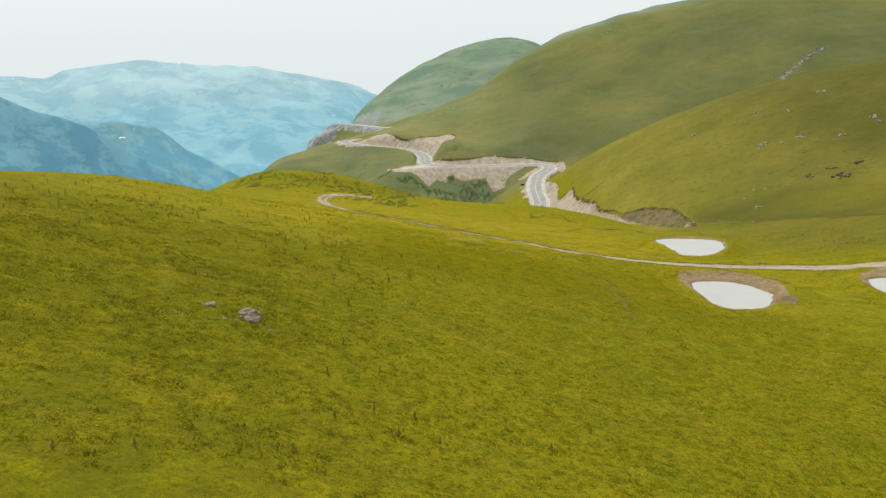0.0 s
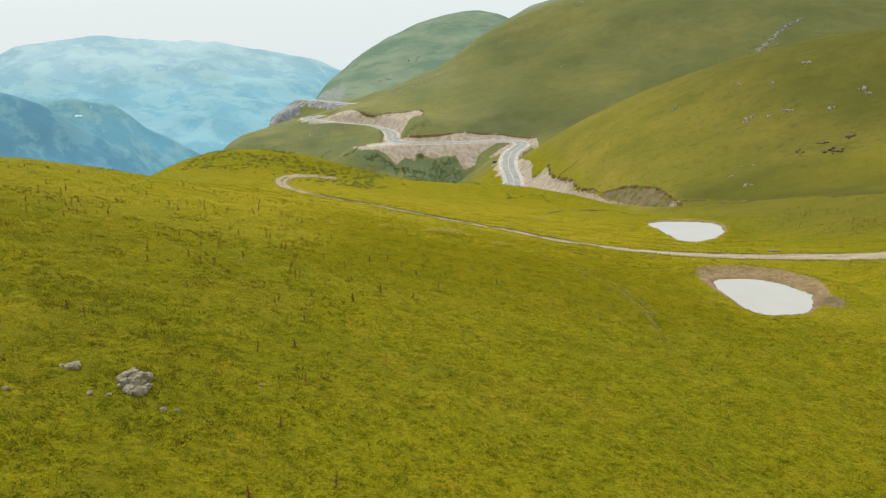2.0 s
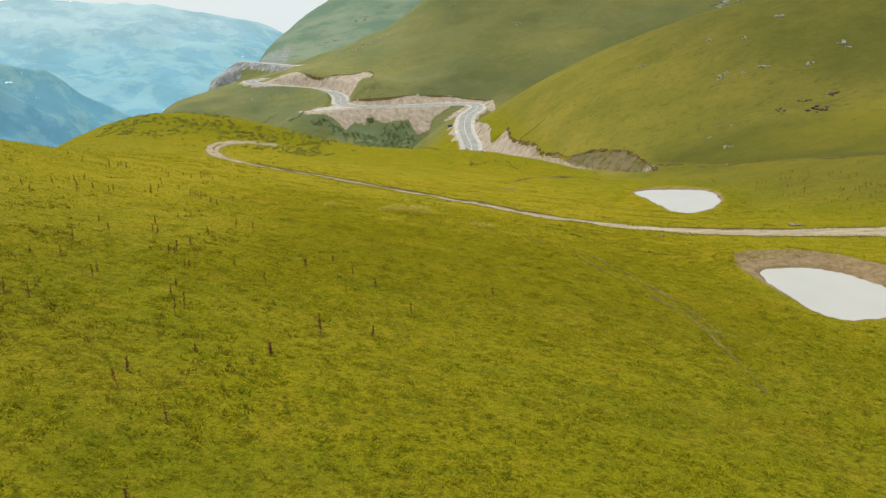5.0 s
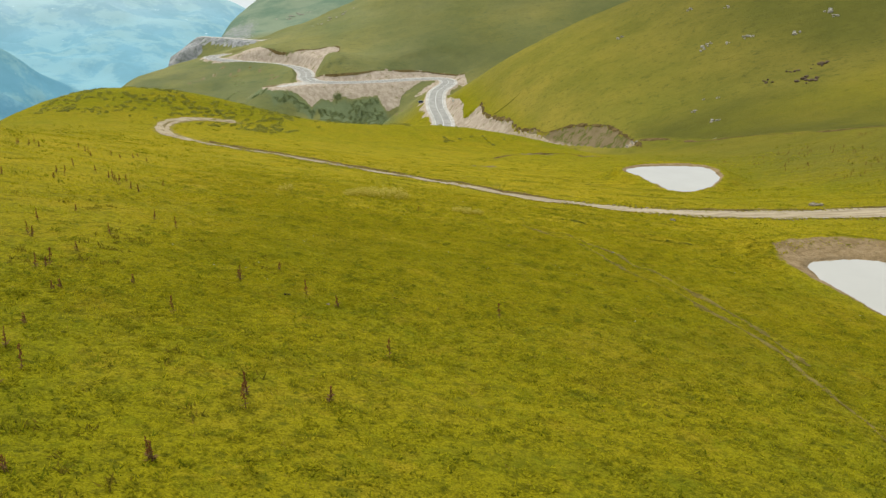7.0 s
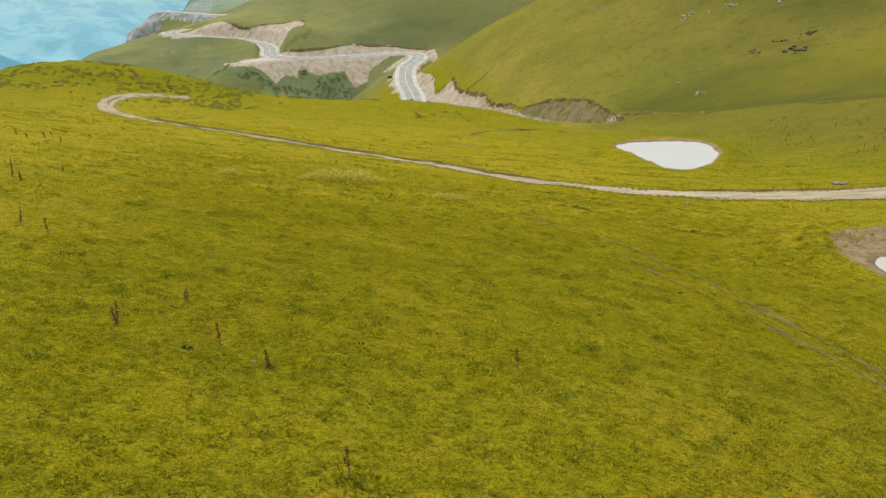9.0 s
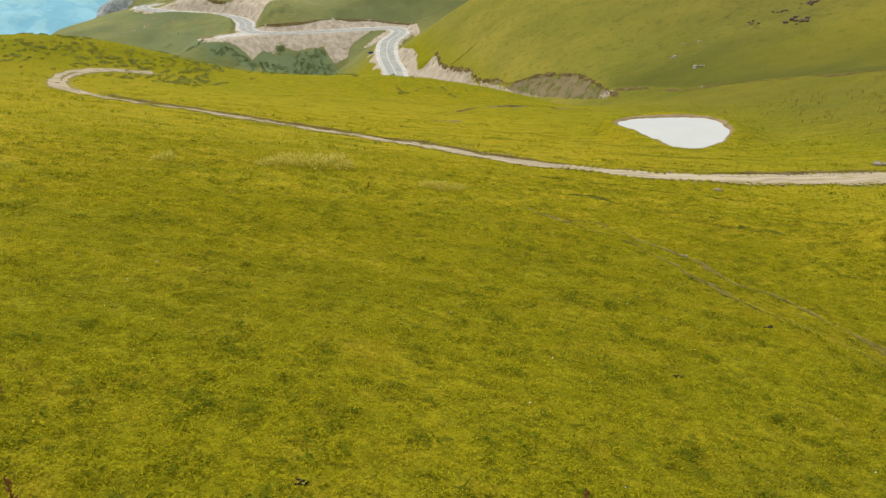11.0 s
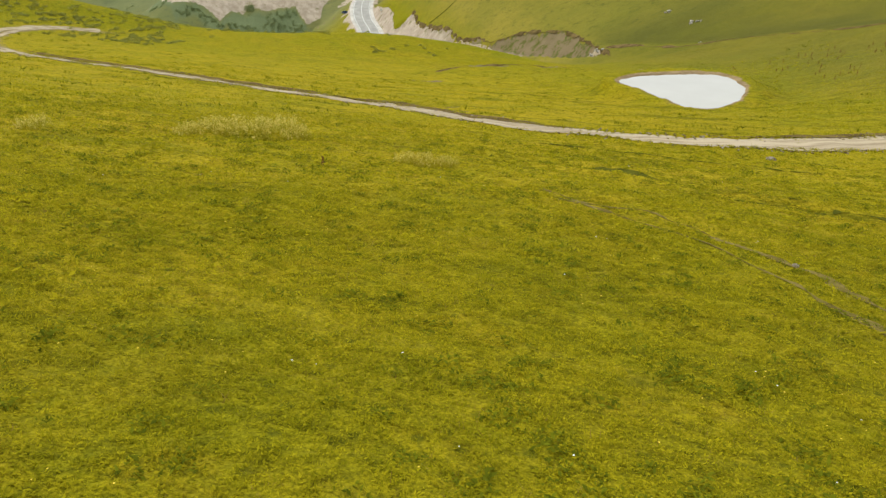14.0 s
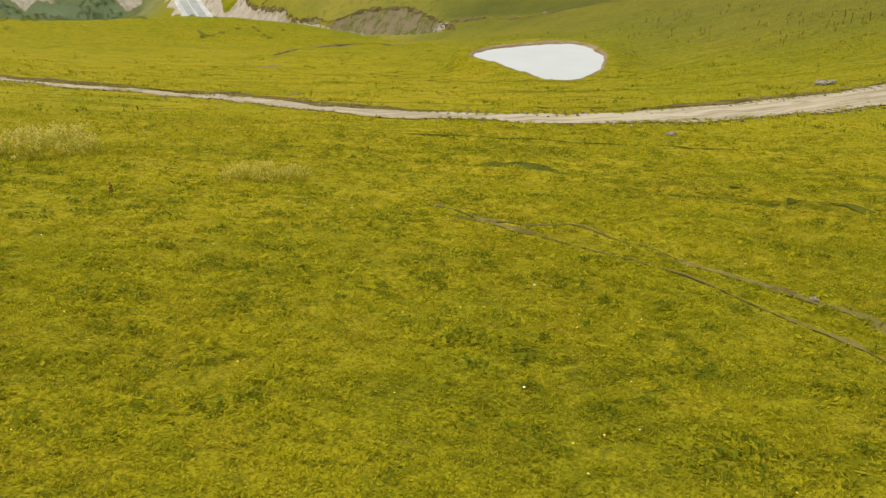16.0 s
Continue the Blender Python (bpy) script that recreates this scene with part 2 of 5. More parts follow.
def make_leaf(name, dark, light, patches=False):
    """Thin leaves: half the light passes through them."""
    k = Nodes(name, 0.9, 0.04)
    c = k.mix(dark, light, k.island())
    if patches:
        c = turf_patches(k, c, 0.6)
    thin, both = k.n.new("ShaderNodeBsdfTranslucent"), k.n.new("ShaderNodeMixShader")
    k.put(c, thin.inputs["Color"])
    both.inputs["Fac"].default_value = 0.5
    k.l.new(k.bsdf.outputs[0], both.inputs[1])
    k.l.new(thin.outputs[0], both.inputs[2])
    k.l.new(both.outputs[0], k.n["Material Output"].inputs["Surface"])
    return k.done(c)


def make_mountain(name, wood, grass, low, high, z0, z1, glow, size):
    """Far slopes with valley haze painted on as blue colour and glow, thicker and bluer towards the valley."""
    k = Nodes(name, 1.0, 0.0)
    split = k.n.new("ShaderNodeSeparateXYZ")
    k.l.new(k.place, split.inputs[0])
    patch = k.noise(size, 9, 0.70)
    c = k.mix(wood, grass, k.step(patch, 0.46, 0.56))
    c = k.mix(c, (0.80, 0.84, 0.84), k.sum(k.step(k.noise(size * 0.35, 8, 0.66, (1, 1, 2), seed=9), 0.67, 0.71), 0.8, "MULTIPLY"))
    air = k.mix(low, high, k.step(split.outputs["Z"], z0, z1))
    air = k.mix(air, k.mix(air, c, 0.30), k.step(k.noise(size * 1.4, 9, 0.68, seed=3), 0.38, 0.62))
    # the haze is put in as emission; no air is modelled
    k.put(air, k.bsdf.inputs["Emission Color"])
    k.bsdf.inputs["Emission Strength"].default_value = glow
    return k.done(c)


GROUND = make_ground()
TRACK = make_track("track gravel", (0.29, 0.228, 0.145), (0.47, 0.385, 0.265), (0.20, 0.18, 0.035))
WORN = make_gravel("trodden earth", (0.138, 0.107, 0.025), (0.230, 0.178, 0.052), 0.4, 0.9)
ASPHALT = make_gravel("worn asphalt", (0.31, 0.30, 0.275), (0.41, 0.395, 0.36), 1.5)
SHOULDER = make_gravel("road shoulder", (0.44, 0.41, 0.36), (0.60, 0.57, 0.52), 1.5)
PAINT = make_plain("road paint", (0.62, 0.61, 0.57), 0.7, vary=0.08)
WATER = make_water()
LIMESTONE = make_stone("pale limestone", (0.17, 0.135, 0.09), (0.42, 0.355, 0.255), 0.4)
WHITE_STONE = make_stone("white limestone", (0.26, 0.235, 0.185), (0.52, 0.48, 0.405), 0.7)
GREY_STONE = make_stone("grey scree", (0.15, 0.145, 0.12), (0.34, 0.33, 0.29), 0.8)
DARK_STONE = make_stone("dark stone", (0.085, 0.06, 0.04), (0.20, 0.145, 0.095), 0.8)

STEM = make_plain("dry brown stem", (0.17, 0.10, 0.035), 0.9)
SEED = make_plain("rusty seed head", (0.21, 0.09, 0.028), 0.95, vary=0.4)
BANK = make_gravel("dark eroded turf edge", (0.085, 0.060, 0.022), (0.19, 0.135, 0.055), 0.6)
SHRUB = make_leaf("grey-green shrub leaves", (0.22, 0.225, 0.045), (0.38, 0.37, 0.09))
HERB_LEAF = make_leaf("yellow-green herb leaves", (0.36, 0.33, 0.03), (0.58, 0.50, 0.07))
PALE_HERB = make_leaf("pale yellow herb", (0.54, 0.46, 0.08), (0.82, 0.68, 0.20))
GRASS = make_leaf("grass blades", (0.25, 0.24, 0.007), (0.56, 0.48, 0.018), True)
GREEN = make_leaf("broad green leaves", (0.102, 0.118, 0.007), (0.250, 0.265, 0.013))
DOCK = make_leaf("brown-green dock leaves", (0.11, 0.10, 0.012), (0.26, 0.20, 0.022))
CLOVER = make_leaf("low green leaves", (0.22, 0.213, 0.006), (0.56, 0.475, 0.016), True)
TURF = make_leaf("low turf leaves", (0.15, 0.152, 0.006), (0.46, 0.41, 0.014), True)
RAVINE = make_leaf("dark ravine leaves", (0.20, 0.245, 0.105), (0.36, 0.40, 0.18))
# grass colour with the shadow of narrow cuts and creases mixed in
SHADY = make_gravel("shadowed ditch grass", (0.050, 0.056, 0.007), (0.115, 0.112, 0.014), 0.5)
DRY = make_leaf("dry straw", (0.25, 0.15, 0.03), (0.45, 0.33, 0.09))
PETAL = make_plain("yellow petals", (0.75, 0.55, 0.05), 0.8)
WHITE_PETAL = make_plain("white petals", (0.8, 0.8, 0.72), 0.8)
DUNG = make_plain("dark dung", (0.03, 0.024, 0.016), 0.95, vary=0.4)
CAR_PAINT = make_plain("dark blue car paint", (0.03, 0.06, 0.14), 0.3, vary=0.05)
GLASS = make_plain("dark car glass", (0.02, 0.025, 0.03), 0.08, vary=0.05)
RUBBER = make_plain("black rubber", (0.02, 0.02, 0.02), 0.8)
STEEL = make_plain("grey steel", (0.45, 0.46, 0.46), 0.4, 0.8, 0.05)
# ---- the lie of the land ----
def smax(a, b, k):
    return np.maximum(a, b) + np.clip(k - np.abs(a - b), 0, None) ** 2 / (4 * k)


def smin(a, b, k):
    return -smax(-a, -b, k)


def ramp(d, soft):
    """0 before the edge, then a straight slope of 1, with a round start."""
    return np.where(d > soft, d, np.clip(d + soft, 0, None) ** 2 / (4 * soft))


def vnoise(x, y, size, seed):
    """Smooth value noise, -1 to 1, with cells of that size in metres."""
    u, v = np.asarray(x, float) / size + seed * 17.3, np.asarray(y, float) / size + seed * 5.7
    i, j = np.floor(u), np.floor(v)
    a, b = u - i, v - j
    a, b = a * a * (3 - 2 * a), b * b * (3 - 2 * b)

    def h(p, q):
        s = np.sin(p * 127.1 + q * 311.7 + seed * 74.7) * 43758.5453
        return 2 * (s - np.floor(s)) - 1
    return (h(i, j) * (1 - a) + h(i + 1, j) * a) * (1 - b) + (h(i, j + 1) * (1 - a) + h(i + 1, j + 1) * a) * b


def poly(x, y, degree, coefficients):
    terms = [(i, j) for i in range(degree + 1) for j in range(degree + 1 - i)]
    return sum(c * x ** i * y ** j for c, (i, j) in zip(coefficients, terms))


def bump(x, y, cx, cy, rx, ry, height):
    return height * np.exp(-((x - cx) / rx) ** 2 - ((y - cy) / ry) ** 2)


MEADOW = (-11.49, -27.82, -3.11, 7.21, -13.24, 3.53, -5.04, 8.48, -4.18, 7.39)
HILL_RIGHT = (-6.72, 16.56, -3.83, -6.84, 39.44, 7.08, -9.33, -10.97, -3.38, -1.86)
HILL_BACK = (-30.24, 36.61, -5.08, -4.72, -2.38, 35.53, 24.94, 6.82, 1.01, 0.56, -6.84, -2.86, -2.26, -1.38, 1.14)
HILL_FAR = (-14.08, 49.05, -6.47, -14.5, 21.59, 32.92, 11.84, -27.54, -39.89, 25.76)


def natural(x, y):
    """Height of the ground before roads, ponds and paths were cut into it."""
    x, y = np.asarray(x, float), np.asarray(y, float)
    # the pasture, a spur that falls away from the camera, with a knoll at its end
    xc, yc = smin(smax(x, -95, 8), 135, 8), smin(smax(y, 20, 10), 350, 10)
    m = poly((xc - 20) / 100, (yc - 180) / 150, 3, MEADOW)
    m = m + 0.25 * (20 - np.minimum(y, 20)) * 0.6
    m = m + bump(x, y, -66, 326, 24, 26, 5.5) + bump(x, y, -92, 312, 16, 30, 3.2) + bump(x, y, -66, 165, 26, 34, 2.2)
    m = m - 0.85 * ramp(-92 - x, 25)
    m = m + bump(x, y, 48, 325, 30, 22, 3.0) - bump(x, y, 76, 216, 22, 16, 2.2) - bump(x, y, 97, 324, 17, 18, 4.5)
    m = m + bump(x, y, 30, 325, 42, 20, 3.4) + bump(x, y, -38, 333, 26, 13, 5.2)
    edge = 345 + 0.2 * ramp(-70 - x, 20)
    m = m - 0.6 * ramp(y - edge, 28)
    # the nearer hill
    xc, yc = smin(smax(x, 76, 4), 330, 10), smin(smax(y, 230, 8), 610, 10)
    b = poly((xc - 170) / 100, (yc - 400) / 100, 3, HILL_RIGHT)
    b = b - 0.7 * ramp(76 - x, 4) - 0.3 * ramp(262 - y, 30) - 0.3 * ramp(y - 610, 10)
    b = b - bump(x, y, 74, 485, 20, 70, 9)
    # the long hill behind the road
    xc, yc = smin(smax(x, -160, 10), 330, 10), smin(smax(y, 440, 10), 1050, 10)
    a = poly((xc - 50) / 150, (yc - 750) / 150, 4, HILL_BACK)
    a = a - 0.5 * ramp(440 - y, 10) - 0.3 * ramp(y - 1050, 20)
    a = a + bump(x, y, 112, 940, 60, 70, 7) - bump(x, y, 0, 950, 55, 60, 28) + bump(x, y, 20, 660, 55, 22, 6) + bump(x, y, -2, 664, 26, 20, 8) + bump(x, y, 14, 648, 22, 12, 3) - bump(x, y, 38, 592, 30, 28, 11) + bump(x, y, -38, 606, 22, 18, 6) + bump(x, y, -35, 738, 40, 22, 5)
    rim = -150 + 0.35 * np.clip(y - 720, 0, 130)
    a = a - 1.1 * ramp(rim - x, 14)
    # the hazy hill beyond it
    xc, yc = smin(smax(x, -110, 6), 150, 10), smin(smax(y, 830, 6), 1460, 10)
    c = poly(xc / 150, (yc - 1100) / 200, 3, HILL_FAR)
    c = c - 0.5 * ramp(x - 120, 30)
    c = c - 1.3 * ramp(830 - y, 10) - 0.4 * ramp(y - 1460, 20) - 1.6 * ramp(-108 - x, 8)
    h = smax(smax(m, b, 3), smax(a, c, 8), 6)
    return smax(h, -450 + 0 * x, 60)


# ---- roads, paths and ponds as lines on the plan ----
def spline(knots, gap, closed=False):
    """A smooth line through the knots, sampled about every gap metres."""
    p = [np.array(q, float) for q in knots]
    n, out_ = len(p), []
    for i in range(n if closed else n - 1):
        if closed:
            a, b, c, d = p[i - 1], p[i], p[(i + 1) % n], p[(i + 2) % n]
        else:
            a, b, c, d = p[max(i - 1, 0)], p[i], p[i + 1], p[min(i + 2, n - 1)]
        steps = max(2, int(np.linalg.norm(c - b) / gap))
        for s in range(steps):
            t = s / steps
            out_.append(0.5 * (2 * b + (c - a) * t + (2 * a - 5 * b + 4 * c - d) * t * t + (3 * b - a - 3 * c + d) * t ** 3))
    if not closed:
        out_.append(p[-1])
    return np.array(out_)


ROAD = spline([(50, 425, -67), (60.7, 491, -65), (63.1, 538, -64), (70, 583, -63), (82, 615, -62.2), (80, 632, -62), (62, 635, -62.2), (29.5, 630, -62.5),
               (-2, 630, -62.3), (-14, 645, -62), (-15.5, 672, -61.5), (-22, 695, -61), (-36, 711, -60.5), (-53, 721, -60), (-74.5, 733, -59.5), (-90, 748, -59), (-93.5, 762, -59), (-88, 773, -59.3), (-76, 777, -60)], 3)
ROAD_BEYOND = spline([(-112, 850, -51), (-105, 845, -51), (-89, 835, -51), (-69, 817, -51), (-52, 800, -50.5)], 3)
LAYBY = np.array([(-24.0, 622.0, -62.6), (-14.0, 628.0, -62.4), (-32.0, 618.0, -62.8), (-6, 632, -62.3)])
GULLY = spline([(104.5, 329, -43), (101.5, 337, -45.8), (96.5, 350, -47.8), (90, 366, -50), (81, 400, -54.5), (72, 440, -60), (66, 478, -64.5)], 2)
TRACK_LINE = spline([(-28, 310, -23.7), (-36, 308, -23.5), (-43, 299, -22.5), (-43.5, 284, -21.2), (-37, 258, -18), (-22, 234, -15.8), (-3, 216, -15), (10.7, 202, -14.4), (19, 192, -13.6),
                     (26, 181, -12.4), (33, 174.4, -12), (44, 168.8, -12), (58, 166.5, -12.5), (74, 163.2, -12), (100, 157, -11), (135, 148, -8)], 0.8)
PATH_LINE = spline([(14, 150), (20.3, 143), (22.3, 139.5), (23.5, 136.3), (23.6, 134), (23.9, 131.5), (25.2, 121.5), (26.8, 112), (25.5, 100), (23, 88), (19, 70), (14, 50)], 0.8)
DITCH_LINE = spline([(19, 157), (23.5, 154.4), (28, 150), (30.5, 145.2), (33.7, 142), (37, 139), (42, 136)], 0.6)
POND_NEAR = (-5.2, spline([(42.3, 130.1), (45.1, 131.2), (48.5, 130.8), (51.6, 128.2), (53.6, 123.6), (52, 119.8), (49, 117.3), (45.8, 116.6), (43.6, 117.8), (42.4, 120.5), (41.9, 125)], 0.5, True))
POND_FAR = (-22.2, spline([(62.8, 228.4), (70.6, 230), (79.5, 227.8), (80.2, 221.5), (78.5, 217), (75.5, 213.8), (71.6, 211.0), (67.2, 210.3), (65.2, 213.4), (63.9, 221)], 0.5, True))
POND_SIDE = (-6.2, spline([(75.2, 135), (79, 136.6), (84, 136), (88, 132), (84, 127), (78, 126), (74.2, 129.5)], 0.5, True))


def nearest(x, y, line):
    """Distance from each point to the line, and the index of the nearest sample."""
    best, index = np.full(x.shape, 1e9), np.zeros(x.shape, int)
    for i, q in enumerate(line):
        d = (x - q[0]) ** 2 + (y - q[1]) ** 2
        closer = d < best
        best[closer], index[closer] = d[closer], i
    return np.sqrt(best), index


def inside(x, y, loop):
    odd = np.zeros(x.shape, bool)
    for (ax, ay), (bx, by) in zip(loop[:, :2], np.roll(loop, -1, axis=0)[:, :2]):
        if ay != by:
            odd ^= ((ay > y) != (by > y)) & (x < (bx - ax) * (y - ay) / (by - ay) + ax)
    return odd


def close_to(x, y, line, reach):
    return (x > line[:, 0].min() - reach) & (x < line[:, 0].max() + reach) & (y > line[:, 1].min() - reach) & (y < line[:, 1].max() + reach)


# crest of the long bank above the hairpin, with the height of its turf edge
CUT_CREST = spline([(-22, 655, -61), (5, 643, -58.6), (22, 644, -56.9), (39, 647, -55.2), (56, 647.5, -54.5), (73, 646.5, -55.4), (86, 640, -57.3), (96, 628, -58.3)], 3)
STEEP = np.where((ROAD[:, 1] < 650) & (ROAD[:, 1] > 605), 0.62, 1.25)


CUT_HIGH = np.array([(-86, 757), (-72, 752), (-57, 762), (-47, 735), (-31, 722), (-18, 719), (-7, 715.5), (2, 715), (8, 712.5), (11, 705), (9, 697), (-3, 677), (-13, 664), (-17, 680), (-26, 700), (-40, 713), (-56, 722), (-76, 736)], float)


def cut_here(x, y):
    """Where the banks above the road are bare."""
    long_bank = (x > -14) & (x < 96) & (y > 610) & (y < np.interp(x, CUT_CREST[:, 0], CUT_CREST[:, 1]) + 0.5 * vnoise(x, y, 5, 73))
    wob = 1.3 * vnoise(x, y, 5, 74)
    return long_bank | inside(x + wob, y + wob, CUT_HIGH) | (y < 612)


def crag(x, y):
    """The grey cliff that carries the far stretch of road; its face drops towards the valley."""
    top = np.interp(x, (-146, -137, -131, -120, -104, -80, -50), (-110, -74, -64, -58, -51.2, -51, -50.5))
    edge = np.interp(x, (-140, -105, -69, -50), (815, 836, 808, 790)) + 2.5 * vnoise(x, y * 0, 11, 61) + 1.2 * vnoise(x, y * 0, 4, 62)
    face = ramp(edge - y, 1.5)
    rugged = np.clip(face / 3, 0, 1) * (2.2 * vnoise(x, y, 10, 63) + 1.3 * vnoise(x, y, 4.5, 64))
    return np.where((x > -150) & (x < -46), top - 1.7 * face - 0.6 * ramp(y - edge - 26, 5) - 0.5 * ramp(x + 62, 4) + rugged, -999)


def hills(x, y):
    """The land with its far crag and with the hill above the hairpin, before anything was cut into it."""
    h = np.maximum(natural(x, y), crag(x, y))
    s = close_to(x, y, CUT_CREST, 45)
    d, i = nearest(x[s], y[s], CUT_CREST)
    k = np.arange(len(CUT_CREST)) / (len(CUT_CREST) - 1)
    lift = (CUT_CREST[:, 2] - natural(CUT_CREST[:, 0], CUT_CREST[:, 1])) * np.clip(np.minimum(k, 1 - k) * 12, 0, 1)
    h[s] += lift[i] * np.exp(-(d / 17) ** 2)
    return h


def gully_half(x, y):
    """Half the width of the gully's floor, scalloped by slips."""
    return 1.6 + 0.5 * vnoise(x, y, 6, 7)


def gully_at(y):
    """East edge of the gully's floor, its height, and the scalloped turf edge above its raw bank."""
    floor_x = np.interp(y, (326, 337, 350, 366, 384, 400, 420, 440, 478), (103.5, 100.5, 95, 90, 84.5, 80.5, 76.5, 72, 66))
    floor_z = np.interp(y, (326, 337, 350, 366, 384, 400, 420, 440, 478), (-42.5, -45.8, -48.4, -50.2, -51, -53.2, -56.5, -60, -64.5))
    edge_x = np.interp(y, (322, 332, 343, 361, 372, 378, 384, 405, 413, 421, 436, 452, 470, 484), (104.4, 105.6, 105.4, 104, 98.5, 94.5, 87.5, 81.8, 81, 82.5, 79.5, 77.5, 78, 79))
    return floor_x, floor_z, edge_x + 0.8 * vnoise(y, y * 0, 4.5, 35) + 0.35 * vnoise(y, y * 0, 1.7, 36)


def terrace(x, y):
    """Where cattle have trodden narrow terraces into the slope."""
    return np.clip((x + 30) / 50, 0.35, 1) * np.clip((y - 105) / 25, 0, 1) * np.clip((300 - y) / 60, 0, 1) * np.clip((140 - x) / 40, 0, 1)


def shape_ground(x, y):
    """Heights and the fields of bare earth, mud, worn turf, rock and hill grass over the whole sheet."""
    h = hills(x, y)
    earth, mud, worn, rock, wet, scrub = (np.zeros(x.shape) for _ in range(6))
    rough = np.clip((np.hypot(x, y) - 200) / 900, 0.12, 1)
    h = h + 0.16 * terrace(x, y) * (np.abs(vnoise(0.838 * x - 0.545 * y, 2.6 * (0.545 * x + 0.838 * y), 6, 33)) - 0.4)
    h = h + vnoise(x, y, 26, 1) * 0.9 * rough + vnoise(x, y, 9, 2) * 0.45 * rough + vnoise(x, y, 3.2, 3) * 0.10 + vnoise(x, y, 1.3, 4) * 0.08
    far_hill = np.clip((y - 520) / 60, 0, 1)
    h = h + far_hill * (vnoise(x, y, 60, 5) * 3.0 + vnoise(x, y, 22, 6) * 1.2)
    # the gully under the nearer hill, with its raw bank
    s = close_to(x, y, GULLY, 60)
    d, i = nearest(x[s], y[s], GULLY)
    d = np.maximum(d - gully_half(x[s], y[s]), 0)
    cut = GULLY[i, 2] + 1.5 * d
    fx, fz, ex = gully_at(y[s])
    h[s] = np.where(x[s] < fx, np.minimum(h[s], cut), h[s])
    across = np.clip((x[s] - fx) / (ex - fx), 0, 1)
    raw = (x[s] >= fx) & (x[s] <= ex) & (y[s] > 325) & (y[s] < 482)
    h[s] = np.where(raw, np.minimum(h[s], fz + (natural(ex, y[s]) - 0.3 - fz) * across ** 1.5 + 0.6 * vnoise(x[s], y[s], 2.6, 37)), h[s])
    earth[s] = np.maximum(earth[s], raw * np.clip((ex - fx - 2) / 2, 0.2, 1))
    brown = np.zeros(x.shape)
    brown[s] = np.clip((430 - y[s]) / 40, 0, 1) * np.clip((across - 0.12) / 0.15, 0, 1)
    earth[s] = np.maximum(earth[s], np.clip(1.3 - np.abs(x[s] - fx), 0, 1) * (y[s] > 325) * (y[s] < 470))
    # small slips in the turf below the track
    for cx, cy, rx, ry in ((37, 257, 6, 3.0), (62, 298.5, 9, 1.6), (76, 296, 6, 1.4), (18.1, 201.8, 2.2, 1.3), (26.9, 192.5, 1.6, 1.0), (27.1, 196.9, 1.8, 1.0), (30.7, 190.4, 1.4, 0.9), (36.5, 186.6, 1.8, 0.9), (46.3, 195.6, 2.6, 1.2), (46.9, 184.4, 2.6, 1.1), (70, 234.5, 9, 2.2), (-99, 681, 3, 6), (-95, 687, 2, 4), (-79.5, 716, 2.5, 6), (-68, 687, 4, 3.5), (-38, 663, 6, 4), (-42, 624, 5, 4), (-84, 700, 2.0, 9), (-72, 694, 1.7, 8), (-66, 700, 1.8, 9), (-58, 703, 1.6, 7), (-50, 692, 1.8, 6), (-92, 694, 1.5, 7), (-40, 676, 3, 5), (47, 588, 1.6, 8), (52, 576, 1.4, 6), (43, 578, 1.5, 4)):
        slip = np.exp(-((x - cx) / rx) ** 2 - ((y - cy - 0.15 * (x - cx)) / ry) ** 2)
        h -= 0.5 * slip * min(1, ry / 1.5)
        earth, brown = np.maximum(earth, 0.75 * slip), np.maximum(brown, slip > 0.05)
    # the roads: cut into the slope above, filled out below
    for line, half, reach, steep in ((ROAD, 6.5, 90, STEEP), (ROAD_BEYOND, 3.5, 30, np.full(len(ROAD_BEYOND), 1.2)), (LAYBY, 11.0, 50, np.full(len(LAYBY), 1.0))):
        s = close_to(x, y, line, reach)
        d, i = nearest(x[s], y[s], line)
        d = np.maximum(d - half, 0)
        ragged = d * (1 + 0.13 * vnoise(x[s], y[s], 9, 8))
        high, low = line[i, 2] + steep[i] * ragged, line[i, 2] - 0.72 * ragged
        was = h[s]
        if line is ROAD:
            bare = cut_here(x[s], y[s]) & (y[s] > line[i, 1] - 4)
            earth[s] = np.maximum(earth[s], np.where(bare & (y[s] > 612) & (y[s] < 660), 1.0, np.clip((was - high) / 1.0, 0, 1) * bare))
            inner = bare & (y[s] > 660) & inside(x[s], y[s], CUT_HIGH)
            earth[s] = np.maximum(earth[s], inner)
        else:
            earth[s] = np.maximum(earth[s], np.clip((was - high) / 1.0, 0, 1))
        # tipped earth below the road: tongues of it run down into the ravine
        px, py = x[s], y[s]
        reach_down = np.interp(px, (-48, -40, -35, -24, -15, -11, -8, -4, 8, 22, 33, 36, 39, 45, 54, 64), (0, 3, 13, 12, 16, 23, 15, 10, 8.5, 8, 6, 12, 17, 13, 8, 3)) + 1.3 * vnoise(px, py, 4, 9) + 0.7 * vnoise(px, py, 1.9, 10)
        ravine = (px > -60) & (px < 64) & (py > 560) & (py < 632)
        tip = np.where(ravine, np.clip((reach_down - (619 - py)) / 1.2, 0, 1), np.clip((3.5 + 4 * vnoise(px, py, 8, 9) - d) / 3, 0, 1))
        earth[s] = np.maximum(earth[s], np.clip((low - was) / 1.0, 0, 1) * tip)
